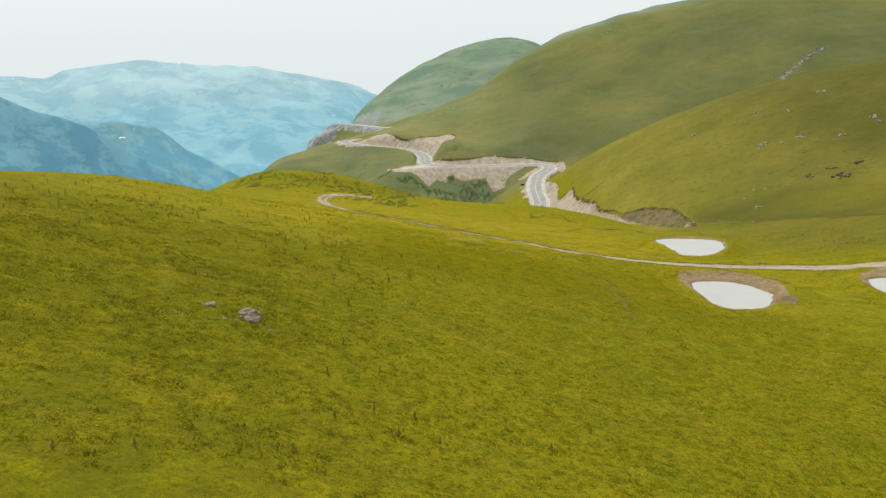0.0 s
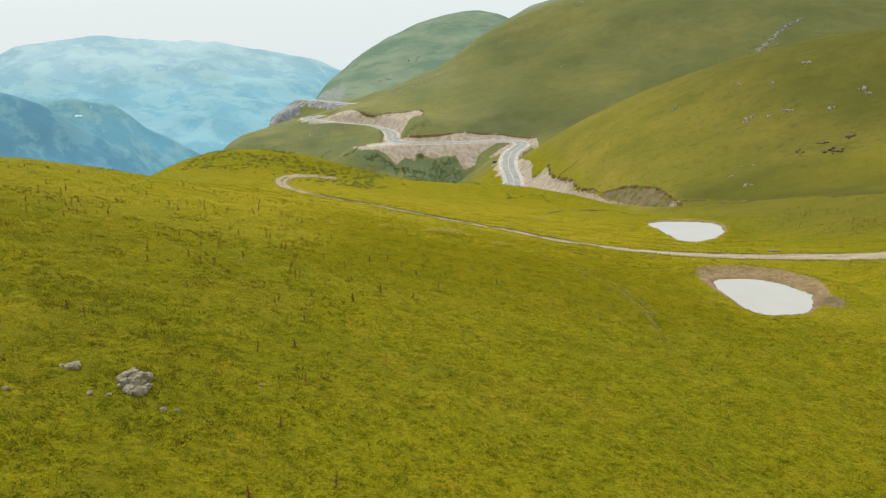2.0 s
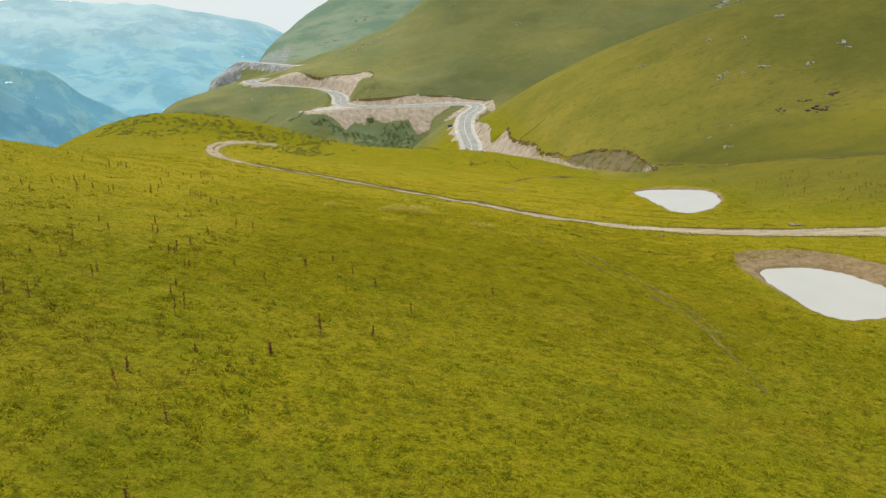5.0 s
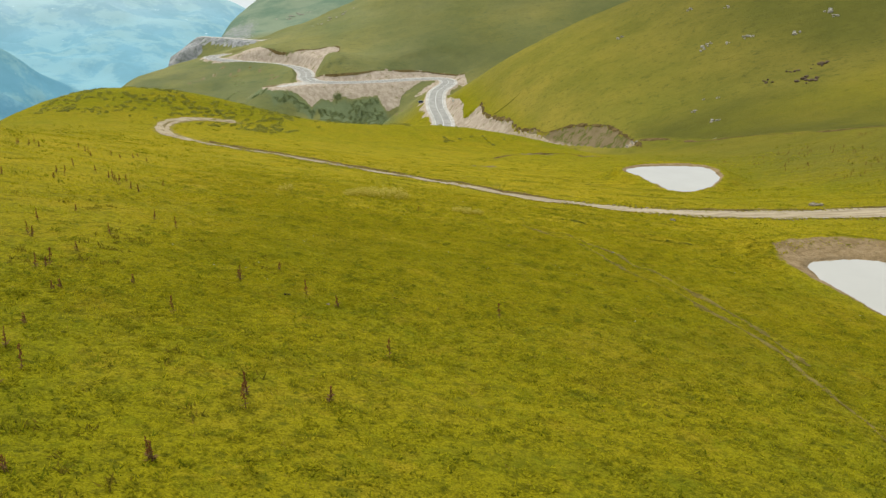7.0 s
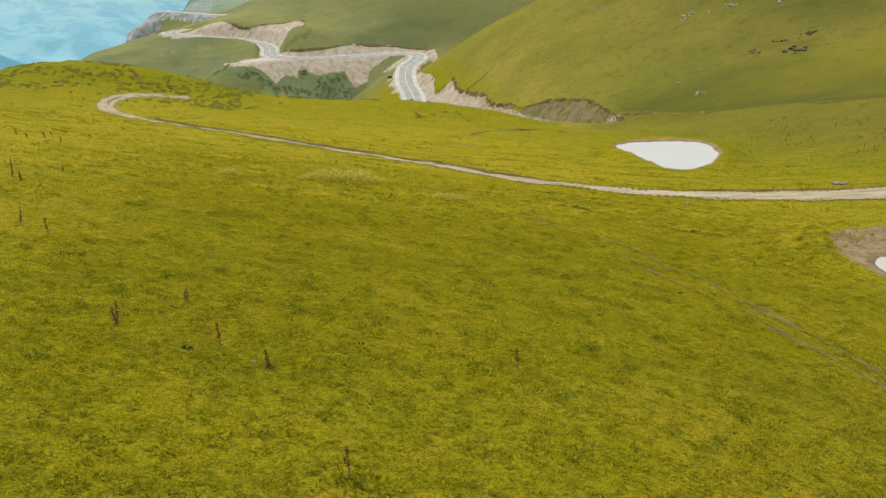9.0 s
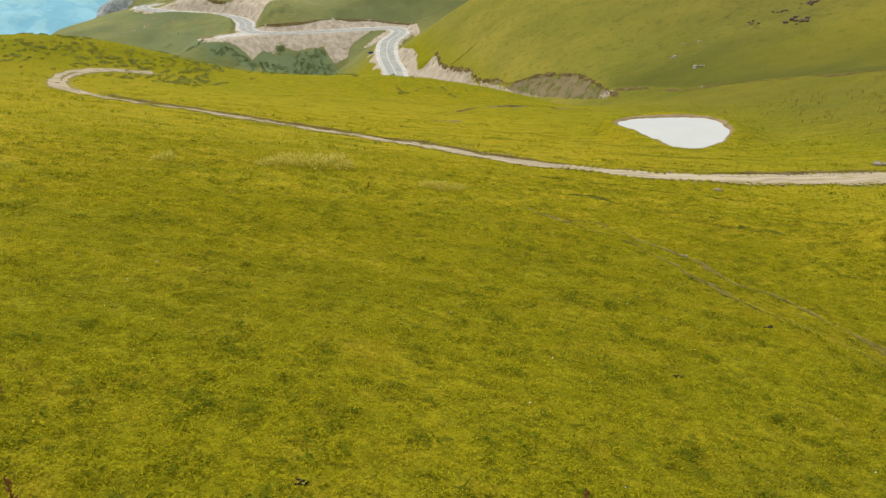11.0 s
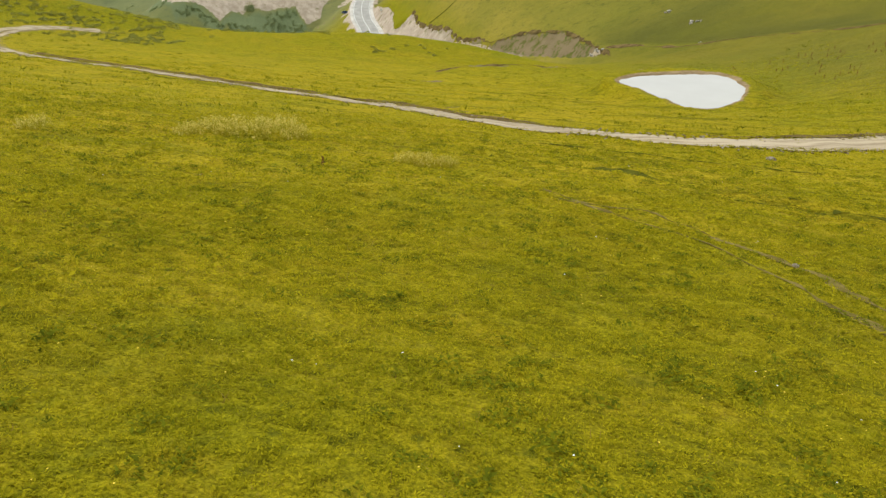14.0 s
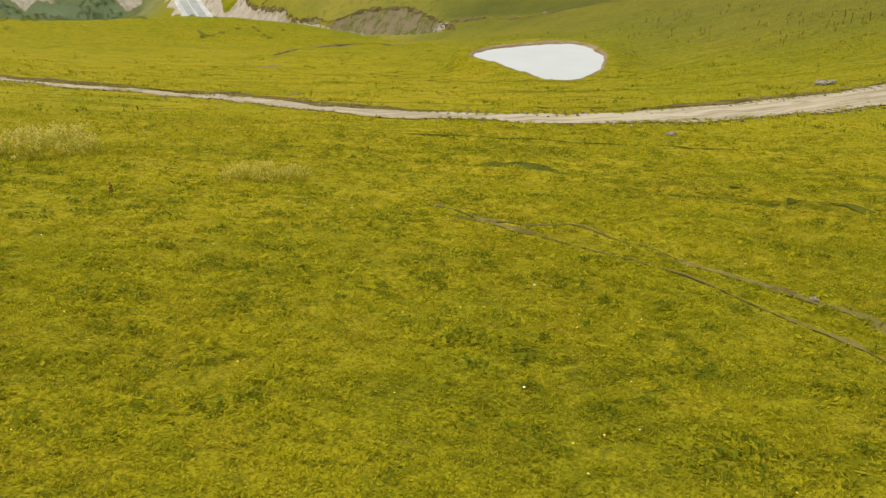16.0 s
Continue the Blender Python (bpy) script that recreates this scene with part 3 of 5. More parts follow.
        if line is ROAD:
            scrub[s] = ravine * np.clip((619 - py - reach_down) / 2, 0, 1) * np.clip((41 - px) / 4, 0, 1) * np.clip((px + 55) / 8, 0, 1) * np.clip((py - 572) / 6, 0, 1) * np.where(px < -6, np.clip((11 + 3 * vnoise(px, py, 6, 11) - (619 - py - reach_down)) / 3, 0, 1), 1)
        earth[s] = np.maximum(earth[s], d <= 0.5)
        h[s] = np.clip(was, low, high)
    # ponds with trodden mud banks
    for (level, loop), bank, crest in ((POND_NEAR, 3.6, 0.7), (POND_FAR, 0.8, 0.3), (POND_SIDE, 3.6, 0.5)):
        s = close_to(x, y, loop, 16)
        px, py = x[s], y[s]
        d, i = nearest(px, py, loop)
        d = np.where(inside(px, py, loop), -d, d) + 0.35 * vnoise(px, py, 1.7, 13) + 0.2 * vnoise(px, py, 0.9, 14)
        middle = loop.mean(axis=0)
        side = 0.5 + 0.5 * np.clip(((py - middle[1]) + 0.5 * (px - middle[0])) / 8, -1, 1)
        side = side * side
        wide = 0.25 + bank * side
        bed = level + np.where(d < 0, 0.35 * d, np.minimum(0.22 * d, crest * (0.5 + side)))
        w = np.clip((d - wide) / (7 + 1 * side), 0, 1)
        w = w * w * (3 - 2 * w)
        h[s] = bed * (1 - w) + np.maximum(h[s], np.where(d < 3, level + 0.05, -999)) * w
        wet[s] = np.maximum(wet[s], np.clip(1 - np.abs(d - 0.15) / 0.7, 0, 1) * (0.6 + 0.4 * vnoise(px, py, 2.5, 15)))
        mud[s] = np.maximum(mud[s], np.clip(0.5 + (wide + 0.2 - d) / 1.6, 0, 1))
    # a trampled mound of dark mud at the near pond's rim
    d = np.hypot((x - 54.2) / 1.7, (y - 120.4) / 2.3) + 0.25 * vnoise(x, y, 1.6, 77)
    mound = np.clip(1.5 - d, 0, 1)
    h = h + 0.35 * mound + 0.25 * mound * vnoise(x, y, 1.5, 78)
    mud, wet = np.maximum(mud, mound), np.maximum(wet, mound * (0.75 + 0.25 * vnoise(x, y, 1.2, 79)))
    # cart track and trodden path
    s = close_to(x, y, TRACK_LINE, 6)
    d, i = nearest(x[s], y[s], TRACK_LINE)
    h[s] -= 0.18 * np.exp(-(d / 2.6) ** 2)
    worn[s] = np.maximum(worn[s], np.clip(1.1 - d / 5.5, 0, 1) * 0.75)
    s = close_to(x, y, PATH_LINE, 6)
    d, i = nearest(x[s], y[s], PATH_LINE)
    fade = np.clip((PATH_LINE[i, 1] - 60) / 60, 0.25, 1)
    h[s] -= 0.12 * np.exp(-(d / 1.4) ** 2)
    worn[s] = np.maximum(worn[s], np.exp(-(d / 0.9) ** 2) * 0.42 * fade)
    # a shallow ditch between the path and the track
    s = close_to(x, y, DITCH_LINE, 6)
    d, i = nearest(x[s], y[s], DITCH_LINE)
    h[s] -= 0.55 * np.exp(-(d / 0.7) ** 2) * (0.6 + 0.4 * vnoise(x[s], y[s], 2.5, 12)) - 0.14 * np.exp(-((d - 1.5) / 0.7) ** 2)
    # cliff under the far road
    along = np.clip(((x - 284) * 56 + (y - 688) * 44) / (56 ** 2 + 44 ** 2), 0, 1)
    scree = np.hypot(x - 284 - 56 * along, y - 688 - 44 * along) / (3.2 + 3.5 * (1 - along))
    bare = crag(x, y)
    rock = 1.0 * (bare > natural(x, y) - 0.8) * (h > bare - 3)
    rock = np.maximum(rock, 0.50 * np.exp(-scree ** 2))
    rock = np.maximum(rock, 0.52 * np.clip((-52 - x) / 25, 0, 1) * np.clip((y - 845) / 15, 0, 1) * np.clip((1100 - y) / 120, 0, 1))
    hill = np.maximum(np.clip((y - 520) / 70, 0, 1), np.maximum((0.8 * np.clip((x - 76) / 14, 0, 1) + 0.2 * np.clip((x - 125) / 40, 0, 1)) * np.clip((y - 290) / 40, 0, 1), 0.45 * np.clip((x - 78) / 30, 0, 1) * np.clip((y - 175) / 40, 0, 1)))
    # how much haze is mixed into the grass colour of the distant hills
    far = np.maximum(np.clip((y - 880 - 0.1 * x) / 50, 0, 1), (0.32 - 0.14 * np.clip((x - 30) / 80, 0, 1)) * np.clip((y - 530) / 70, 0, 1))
    # darker, rougher grass, with the nearer hill's shade painted in: above the seam at its foot, on the flat before it,
    # and in the hollow of the long hill
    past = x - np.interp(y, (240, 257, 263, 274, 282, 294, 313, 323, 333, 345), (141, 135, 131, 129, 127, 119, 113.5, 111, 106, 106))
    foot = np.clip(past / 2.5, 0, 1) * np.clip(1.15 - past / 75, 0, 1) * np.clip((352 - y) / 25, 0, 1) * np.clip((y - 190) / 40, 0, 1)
    shade_turf = np.maximum(1.0 * foot, np.clip((x - 118) / 70, 0, 1) * np.clip((y - 300) / 50, 0, 1) * np.clip((640 - y) / 100, 0, 1) * 0.9)
    shade_turf = np.maximum(shade_turf, 0.5 * np.clip((x - 80) / 30, 0, 1) * np.clip((y - 165) / 30, 0, 1) * np.clip((345 - y) / 40, 0, 1) * np.clip(1 - past, 0, 1))
    shade_turf = np.maximum(shade_turf, np.clip((x - 10 - 0.12 * (y - 640)) / 60, 0, 1) * np.clip((y - 610) / 25, 0, 1) * np.clip((1010 - y) / 200, 0, 1) * np.clip(0.75 + 0.35 * vnoise(x, y, 60, 71), 0, 1))
    shade_turf = np.maximum(shade_turf, 0.85 * np.clip((-38 - x) / 15, 0, 1) * np.clip((y - 585) / 25, 0, 1) * np.clip((745 - y) / 30, 0, 1) * np.clip(0.65 + 0.7 * vnoise(x, y, 17, 72), 0, 1))
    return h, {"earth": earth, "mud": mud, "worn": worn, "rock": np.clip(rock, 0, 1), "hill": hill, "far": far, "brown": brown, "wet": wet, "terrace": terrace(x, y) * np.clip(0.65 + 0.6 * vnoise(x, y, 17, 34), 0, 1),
               "shade_turf": np.clip(shade_turf * (0.92 + 0.12 * vnoise(x, y, 19, 75) + 0.12 * vnoise(x, y, 4.5, 76)), 0, 1), "scrub": scrub,
               # middle slope: yellower turf, its colour lifted for the lens's brighter centre
               "bright_slope": np.clip((y - 106) / 45, 0, 1) * np.clip((330 - y) / 70, 0, 1) * np.clip((85 - x) / 45, 0, 1) * np.clip((x + 75) / 40, 0.2, 1),
               "herb": np.clip((-4 - x + 0.35 * (80 - y)) / 22, 0, 1) * np.clip((125 - y) / 30, 0, 1)}


def steps(*pieces):
    """Grid lines from (start, end, gap) pieces laid end to end."""
    return np.unique(np.concatenate([np.linspace(a, b, max(2, int(abs(b - a) / g) + 1)) for a, b, g in pieces]))


GX = np.concatenate([-np.geomspace(4700, 420, 26), steps((-400, -80, 4), (-80, -60, 1.6), (-60, 62, 0.8), (62, 130, 1.3), (130, 400, 2.4)), np.geomspace(420, 4700, 26)])
GY = np.concatenate([-np.geomspace(4700, 320, 20), steps((-300, 30, 6), (30, 240, 0.7), (240, 420, 1.4), (420, 900, 1.8), (900, 1500, 8)), np.geomspace(1530, 4700, 26)])
MX, MY = np.meshgrid(GX, GY)
MZ, FIELDS = shape_ground(MX.ravel(), MY.ravel())
MZ = MZ.reshape(MX.shape)


def ground_z(x, y):
    """Height of the finished sheet."""
    x, y = np.asarray(x, float), np.asarray(y, float)
    i, j = np.clip(np.searchsorted(GX, x) - 1, 0, len(GX) - 2), np.clip(np.searchsorted(GY, y) - 1, 0, len(GY) - 2)
    a, b = (x - GX[i]) / (GX[i + 1] - GX[i]), (y - GY[j]) / (GY[j + 1] - GY[j])
    return (MZ[j, i] * (1 - a) + MZ[j, i + 1] * a) * (1 - b) + (MZ[j + 1, i] * (1 - a) + MZ[j + 1, i + 1] * a) * b


def sheet(name, verts, quads, material, smooth=True):
    """A mesh object out of arrays of corners and of faces with equally many corners."""
    verts, quads = np.asarray(verts, np.float32), np.asarray(quads, np.int32)
    mesh = bpy.data.meshes.new(name)
    side = quads.shape[1]
    mesh.vertices.add(len(verts))
    mesh.vertices.foreach_set("co", verts.ravel())
    mesh.loops.add(quads.size)
    mesh.loops.foreach_set("vertex_index", quads.ravel())
    mesh.polygons.add(len(quads))
    mesh.polygons.foreach_set("loop_start", np.arange(0, quads.size, side, dtype=np.int32))
    mesh.polygons.foreach_set("use_smooth", np.full(len(quads), smooth))
    mesh.update(calc_edges=True)
    mesh.materials.append(material)
    return new(name, mesh)


def grid_faces(rows, columns):
    k = np.arange(rows * columns).reshape(rows, columns)
    return np.stack([k[:-1, :-1], k[:-1, 1:], k[1:, 1:], k[1:, :-1]], -1).reshape(-1, 4)


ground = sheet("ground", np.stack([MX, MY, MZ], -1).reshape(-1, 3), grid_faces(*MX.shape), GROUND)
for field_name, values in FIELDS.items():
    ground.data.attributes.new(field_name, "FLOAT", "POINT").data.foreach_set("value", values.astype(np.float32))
tagged(ground, "grassy mountain pasture with hills, ravine and bare earth banks", "ground", kind="structure")


def ribbon(name, line, widths, material, lift, label, category, shift=0.0, wobble=0.0, across=6, level=False, seed=1):
    """A strip that lies on the ground along a line."""
    way = np.gradient(line[:, :2], axis=0)
    way /= np.linalg.norm(way, axis=1)[:, None]
    left = np.stack([-way[:, 1], way[:, 0]], -1)
    k = np.arange(len(line))
    rows = []
    for c in range(across + 1):
        f = 2 * c / across - 1
        w = widths * f + wobble * vnoise(k, np.full(len(k), 50.0 * np.sign(f)), 3.1, seed) * abs(f) + wobble * vnoise(k, np.full(len(k), 90.0 * np.sign(f)), 11, seed) * abs(f) + shift
        w = w + 0.45 * wobble * vnoise(k * 7.3, np.full(len(k), 30.0 * np.sign(f)), 3.1, seed + 2) * abs(f)
        p = line[:, :2] + left * w[:, None]
        z = line[:, 2] + lift if level else ground_z(p[:, 0], p[:, 1]) + lift
        rows.append(np.stack([p[:, 0], p[:, 1], z], -1))
    v = np.stack(rows, 1)
    ob = sheet(name, v.reshape(-1, 3), grid_faces(v.shape[0], v.shape[1])[:, ::-1], material)
    return tagged(ob, label, category, kind="structure")


n = len(TRACK_LINE)
along = np.arange(n) / n
wide = np.interp(along, (0, 0.25, 0.3, 0.5, 0.6, 0.72, 1), (0.85, 0.95, 1.75, 1.9, 2.6, 4.0, 4.8))
ribbon("dirt_track", TRACK_LINE, wide, TRACK, 0.07, "pale gravel cart track worn through the grass", "track", shift=np.interp(along, (0, 0.27, 0.36, 1), (-0.9, -0.9, 0, 0)), wobble=0.55, across=10)
k = int(n * 0.33)
ribbon("dirt_track", TRACK_LINE[:k], np.full(k, 0.6), TRACK, 0.06, "second wheel rut of the pale gravel track", "track", shift=np.interp(np.arange(k) / k, (0, 0.75, 1), (0.9, 0.9, 0.2)), wobble=0.25, across=4, seed=4)
k0, k1 = int(n * 0.26), int(n * 0.62)
# brown bank, drawn wide enough to paint in its shadow band too
ribbon("track_bank", TRACK_LINE[k0:k1], np.interp(np.arange(k1 - k0), (0, 12, k1 - k0 - 12, k1 - k0), (0, 1.3, 1.1, 0)), BANK, 0.10, "dark crumbling turf edge with its shadow band along the gravel track", "bank", shift=3.0, wobble=0.45, across=5, seed=9)


q = np.arange(322, 484, 0.8)
k = np.arange(len(q))
# this dark strip also paints the shadow line of the overhanging turf
ribbon("turf_edge", np.stack([gully_at(q)[2] + 0.1, q], -1), 0.55 * np.clip(0.75 + vnoise(k, k * 0 + 3.0, 3, 17), 0.1, 1.3), BANK, 0.22, "dark overhanging turf edge with its shadow line above the gully bank", "bank", wobble=0.25, across=4, seed=12)
p = spline([(79.5, 449), (86, 447), (92, 447.5)], 0.7)
# dark strip laid on as the shade of a crease
ribbon("turf_edge", p, np.linspace(0.9, 0.2, len(p)), SHADY, 0.1, "dark shadowed crease running up the hillside from the gully", "bank", wobble=0.2, across=4, seed=13)
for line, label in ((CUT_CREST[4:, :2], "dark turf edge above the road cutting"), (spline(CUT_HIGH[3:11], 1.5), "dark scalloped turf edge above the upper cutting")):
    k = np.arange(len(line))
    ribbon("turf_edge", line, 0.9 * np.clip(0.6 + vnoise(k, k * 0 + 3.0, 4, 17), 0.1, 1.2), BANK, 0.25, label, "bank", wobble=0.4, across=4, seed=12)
# the small ones are flat strips with the shadow of the cut painted dark
DITCHES = []
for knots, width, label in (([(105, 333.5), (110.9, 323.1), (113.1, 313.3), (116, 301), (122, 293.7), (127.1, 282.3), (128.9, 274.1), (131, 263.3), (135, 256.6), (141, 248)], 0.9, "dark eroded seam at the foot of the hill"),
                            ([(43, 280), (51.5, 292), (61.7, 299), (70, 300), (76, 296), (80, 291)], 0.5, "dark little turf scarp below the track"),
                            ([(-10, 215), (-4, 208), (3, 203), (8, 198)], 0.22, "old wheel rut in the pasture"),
                            ([(19.8, 157.1), (21.5, 155.4), (23.9, 153.9), (25.6, 153.2), (27.1, 152.0), (28.3, 150.2)], 0.26, "dark shadow strip in a little ditch across the pasture"),
                            ([(30.0, 144.7), (30.9, 144.0), (31.7, 143.1), (32.6, 142.9)], 0.2, "dark shadow strip in a little ditch across the pasture"),
                            ([(34.1, 142.7), (35.1, 141.9), (35.9, 141.2), (36.1, 139.6)], 0.24, "dark shadow strip in a little ditch across the pasture"),
                            ([(31.8, 147.9), (32.4, 145.9), (33.5, 144.1)], 0.18, "dark shadow strip in a little ditch across the pasture"),
                            ([(28.3, 148.6), (30.1, 145.2), (31.9, 143.5), (33.3, 142.3), (35.8, 139.1)], 0.22, "dark shadow strip in a little ditch across the pasture"),
                            ([(24.3, 165.2), (29.2, 162.5), (35.4, 159.4), (42.1, 153.6)], 0.22, "dark shadowed edge of a cattle terrace"),
                            ([(39.4, 178.8), (45, 176.2), (50, 175)], 0.2, "dark shadowed edge of a cattle terrace")):
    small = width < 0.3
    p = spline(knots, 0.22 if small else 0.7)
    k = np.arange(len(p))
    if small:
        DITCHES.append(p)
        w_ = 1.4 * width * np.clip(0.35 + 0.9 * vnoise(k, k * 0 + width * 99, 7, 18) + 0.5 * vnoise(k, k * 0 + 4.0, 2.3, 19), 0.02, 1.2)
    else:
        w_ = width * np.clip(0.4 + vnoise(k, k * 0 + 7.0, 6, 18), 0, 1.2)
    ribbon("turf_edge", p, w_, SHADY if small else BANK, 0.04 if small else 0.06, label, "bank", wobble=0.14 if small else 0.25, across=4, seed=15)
ribbon("dirt_path", GULLY, np.full(len(GULLY), 0.8), TRACK, 0.12, "pale dirt path along the floor of the gully", "path", shift=-0.6, wobble=0.2, across=4, seed=16)
ribbon("road", ROAD, np.full(len(ROAD), 6.2), SHOULDER, 0.10, "mountain road with pale gravel shoulders", "road", across=6)
lay = spline([(-2, 634, -62.3), (-12, 630, -62.4), (-24, 624, -62.6), (-33, 618, -62.8)], 2)
ribbon("layby", lay, np.linspace(8, 2.5, len(lay)), SHOULDER, 0.06, "wide pale gravel layby at the hairpin", "layby", across=6)
ribbon("road_surface", ROAD, np.full(len(ROAD), 4.6), ASPHALT, 0.18, "worn grey asphalt of the mountain road", "road", across=4)
ribbon("road", ROAD_BEYOND, np.full(len(ROAD_BEYOND), 3.0), SHOULDER, 0.10, "far stretch of the pale mountain road", "road", across=4)
RUTS = []
for seed, knots in ((3, [(19.1, 145.6), (20.0, 143.2), (21.2, 142.0), (22.7, 141.4), (23.0, 139.4), (23.5, 137.7), (23.9, 135.6), (24.5, 133.5), (25.0, 132.1), (24.6, 129.3), (24.6, 127.6), (25.0, 126.6), (25.5, 125.1), (26, 120), (26.4, 115.4), (26.2, 109.5), (25.6, 104)]),
                    (4, [(19.2, 143.6), (20.3, 141.9), (21.3, 139.4), (22.0, 137.3), (22.5, 135.9), (22.5, 133.7), (22.7, 132.1), (22.6, 128.9), (22.8, 127.0), (22.9, 125.3), (23.3, 124.4), (23.6, 122.9), (24.5, 118), (24.7, 112.6), (25, 107.6), (24.2, 100.4), (23, 92.3)])):
    p = spline(knots, 0.25)
    RUTS.append(p)
    k = np.arange(len(p))
    ribbon("footpath", p, 0.28 * np.clip(0.55 + 0.8 * vnoise(k, k * 0 + seed, 9, 6) + 0.5 * vnoise(k, k * 0 + seed, 2.7, 7), 0.03, 1.3), WORN, 0.03, "brown rut of a trodden cattle path in the grass", "path", wobble=0.10, across=4, seed=seed)
for shift in (-4.2, 0.0, 4.2):
    ribbon("road_marking", ROAD, np.full(len(ROAD), 0.15), PAINT, 0.24, "white painted line on the asphalt", "road marking", shift=shift, across=1)


for f0, f1, side, seed in ((0.66, 0.80, 1, 31), (0.82, 0.93, 1, 32), (0.83, 0.95, -1, 33)):
    a, b = int(n * f0), int(n * f1)
    k = np.arange(b - a)
    ribbon("track_bank", TRACK_LINE[a:b], np.interp(k, (0, 8, b - a - 8, b - a), (0, 0.55, 0.55, 0)) * np.clip(0.6 + vnoise(k, k * 0 + seed, 4, 27), 0.05, 1.3), BANK, 0.12, "dark tussocky verge of the gravel track", "bank", shift=side * (wide[a:b] + 0.55), wobble=0.4, across=5, seed=seed)


def pond(level, loop, label):
    middle = loop.mean(axis=0)
    ring = middle + (loop - middle) * 1.06
    v = [(middle[0], middle[1], level)] + [(x_, y_, level) for x_, y_ in ring]
    m_ = len(ring)
    return tagged(sheet("pond", v, [(0, 1 + i, 1 + (i + 1) % m_) for i in range(m_)], WATER), label, "pond", kind="structure")


pond(*POND_NEAR, "still muddy pond mirroring the white sky")
pond(*POND_FAR, "small teardrop pond mirroring the white sky")
pond(*POND_SIDE, "still cattle pond with a bare mud bank")


# ---- distance: mountain ranges beyond the valley ----
def range_of(name, crest, radius, depth, base, material, label, relief, seed):
    """A range that rises over its depth towards a crest given as (bearing, height) pairs; bearings in degrees, right of ahead."""
    bearing = np.linspace(crest[0][0], crest[-1][0], 260)
    top = np.interp(bearing, [c[0] for c in crest], [c[1] for c in crest])
    s = np.concatenate([np.linspace(0, 1, 70), np.linspace(1.03, 1.3, 6)])
    B, S = np.meshgrid(bearing, s)
    r = radius - depth + depth * S
    x, y = r * np.sin(np.radians(B)), r * np.cos(np.radians(B))
    up = np.where(S <= 1, S ** 1.15, 1 - (S - 1) * 1.5)
    fold = np.abs(vnoise(x, y, relief * 6, seed)) * relief + np.abs(vnoise(x, y, relief * 2.4, seed + 1)) * relief * 0.45 + vnoise(x, y, relief * 0.8, seed + 2) * relief * 0.12
    z = base + (top - base) * up - fold * np.clip(1 - np.abs(2 * S - 1) ** 3, 0, 1) + vnoise(x, y, 60, seed + 3) * 6
    return tagged(sheet(name, np.stack([x, y, z], -1).reshape(-1, 3), grid_faces(*B.shape), material), label, "mountain", kind="structure")
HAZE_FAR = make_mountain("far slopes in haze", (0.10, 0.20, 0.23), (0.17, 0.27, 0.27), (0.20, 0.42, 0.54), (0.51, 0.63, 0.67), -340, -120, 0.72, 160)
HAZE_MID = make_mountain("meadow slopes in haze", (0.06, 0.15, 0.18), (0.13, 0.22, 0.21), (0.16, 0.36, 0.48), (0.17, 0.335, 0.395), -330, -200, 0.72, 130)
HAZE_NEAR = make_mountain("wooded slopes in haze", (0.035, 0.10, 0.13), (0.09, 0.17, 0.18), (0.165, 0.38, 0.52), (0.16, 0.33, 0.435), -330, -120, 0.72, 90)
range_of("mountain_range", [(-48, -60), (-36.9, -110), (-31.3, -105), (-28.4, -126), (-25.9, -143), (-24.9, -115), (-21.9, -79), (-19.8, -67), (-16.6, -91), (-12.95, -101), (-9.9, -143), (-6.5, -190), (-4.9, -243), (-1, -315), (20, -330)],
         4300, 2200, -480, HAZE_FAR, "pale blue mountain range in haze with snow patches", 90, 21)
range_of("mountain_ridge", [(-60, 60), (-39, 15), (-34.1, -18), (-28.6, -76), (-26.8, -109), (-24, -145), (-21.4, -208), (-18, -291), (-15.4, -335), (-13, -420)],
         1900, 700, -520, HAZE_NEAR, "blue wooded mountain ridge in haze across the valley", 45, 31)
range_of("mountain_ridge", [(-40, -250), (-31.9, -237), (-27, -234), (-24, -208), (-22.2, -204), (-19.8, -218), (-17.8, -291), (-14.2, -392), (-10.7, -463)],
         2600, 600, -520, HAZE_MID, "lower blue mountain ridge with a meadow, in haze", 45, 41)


# ---- helpers for things ----
def part(name, bm, material, parent=None, label=""):
    """Link a bmesh as one mesh object, under a thing or a part where one is given."""
    mesh = bpy.data.meshes.new(name)
    bm.to_mesh(mesh)
    bm.free()
    mesh.materials.append(material)
    ob = new(name, mesh)
    if parent is not None:
        ob.parent = parent
    return tagged(ob, label)


def on_ground(x, y, sink=0.0):
    return (x, y, float(ground_z(x, y)) - sink)


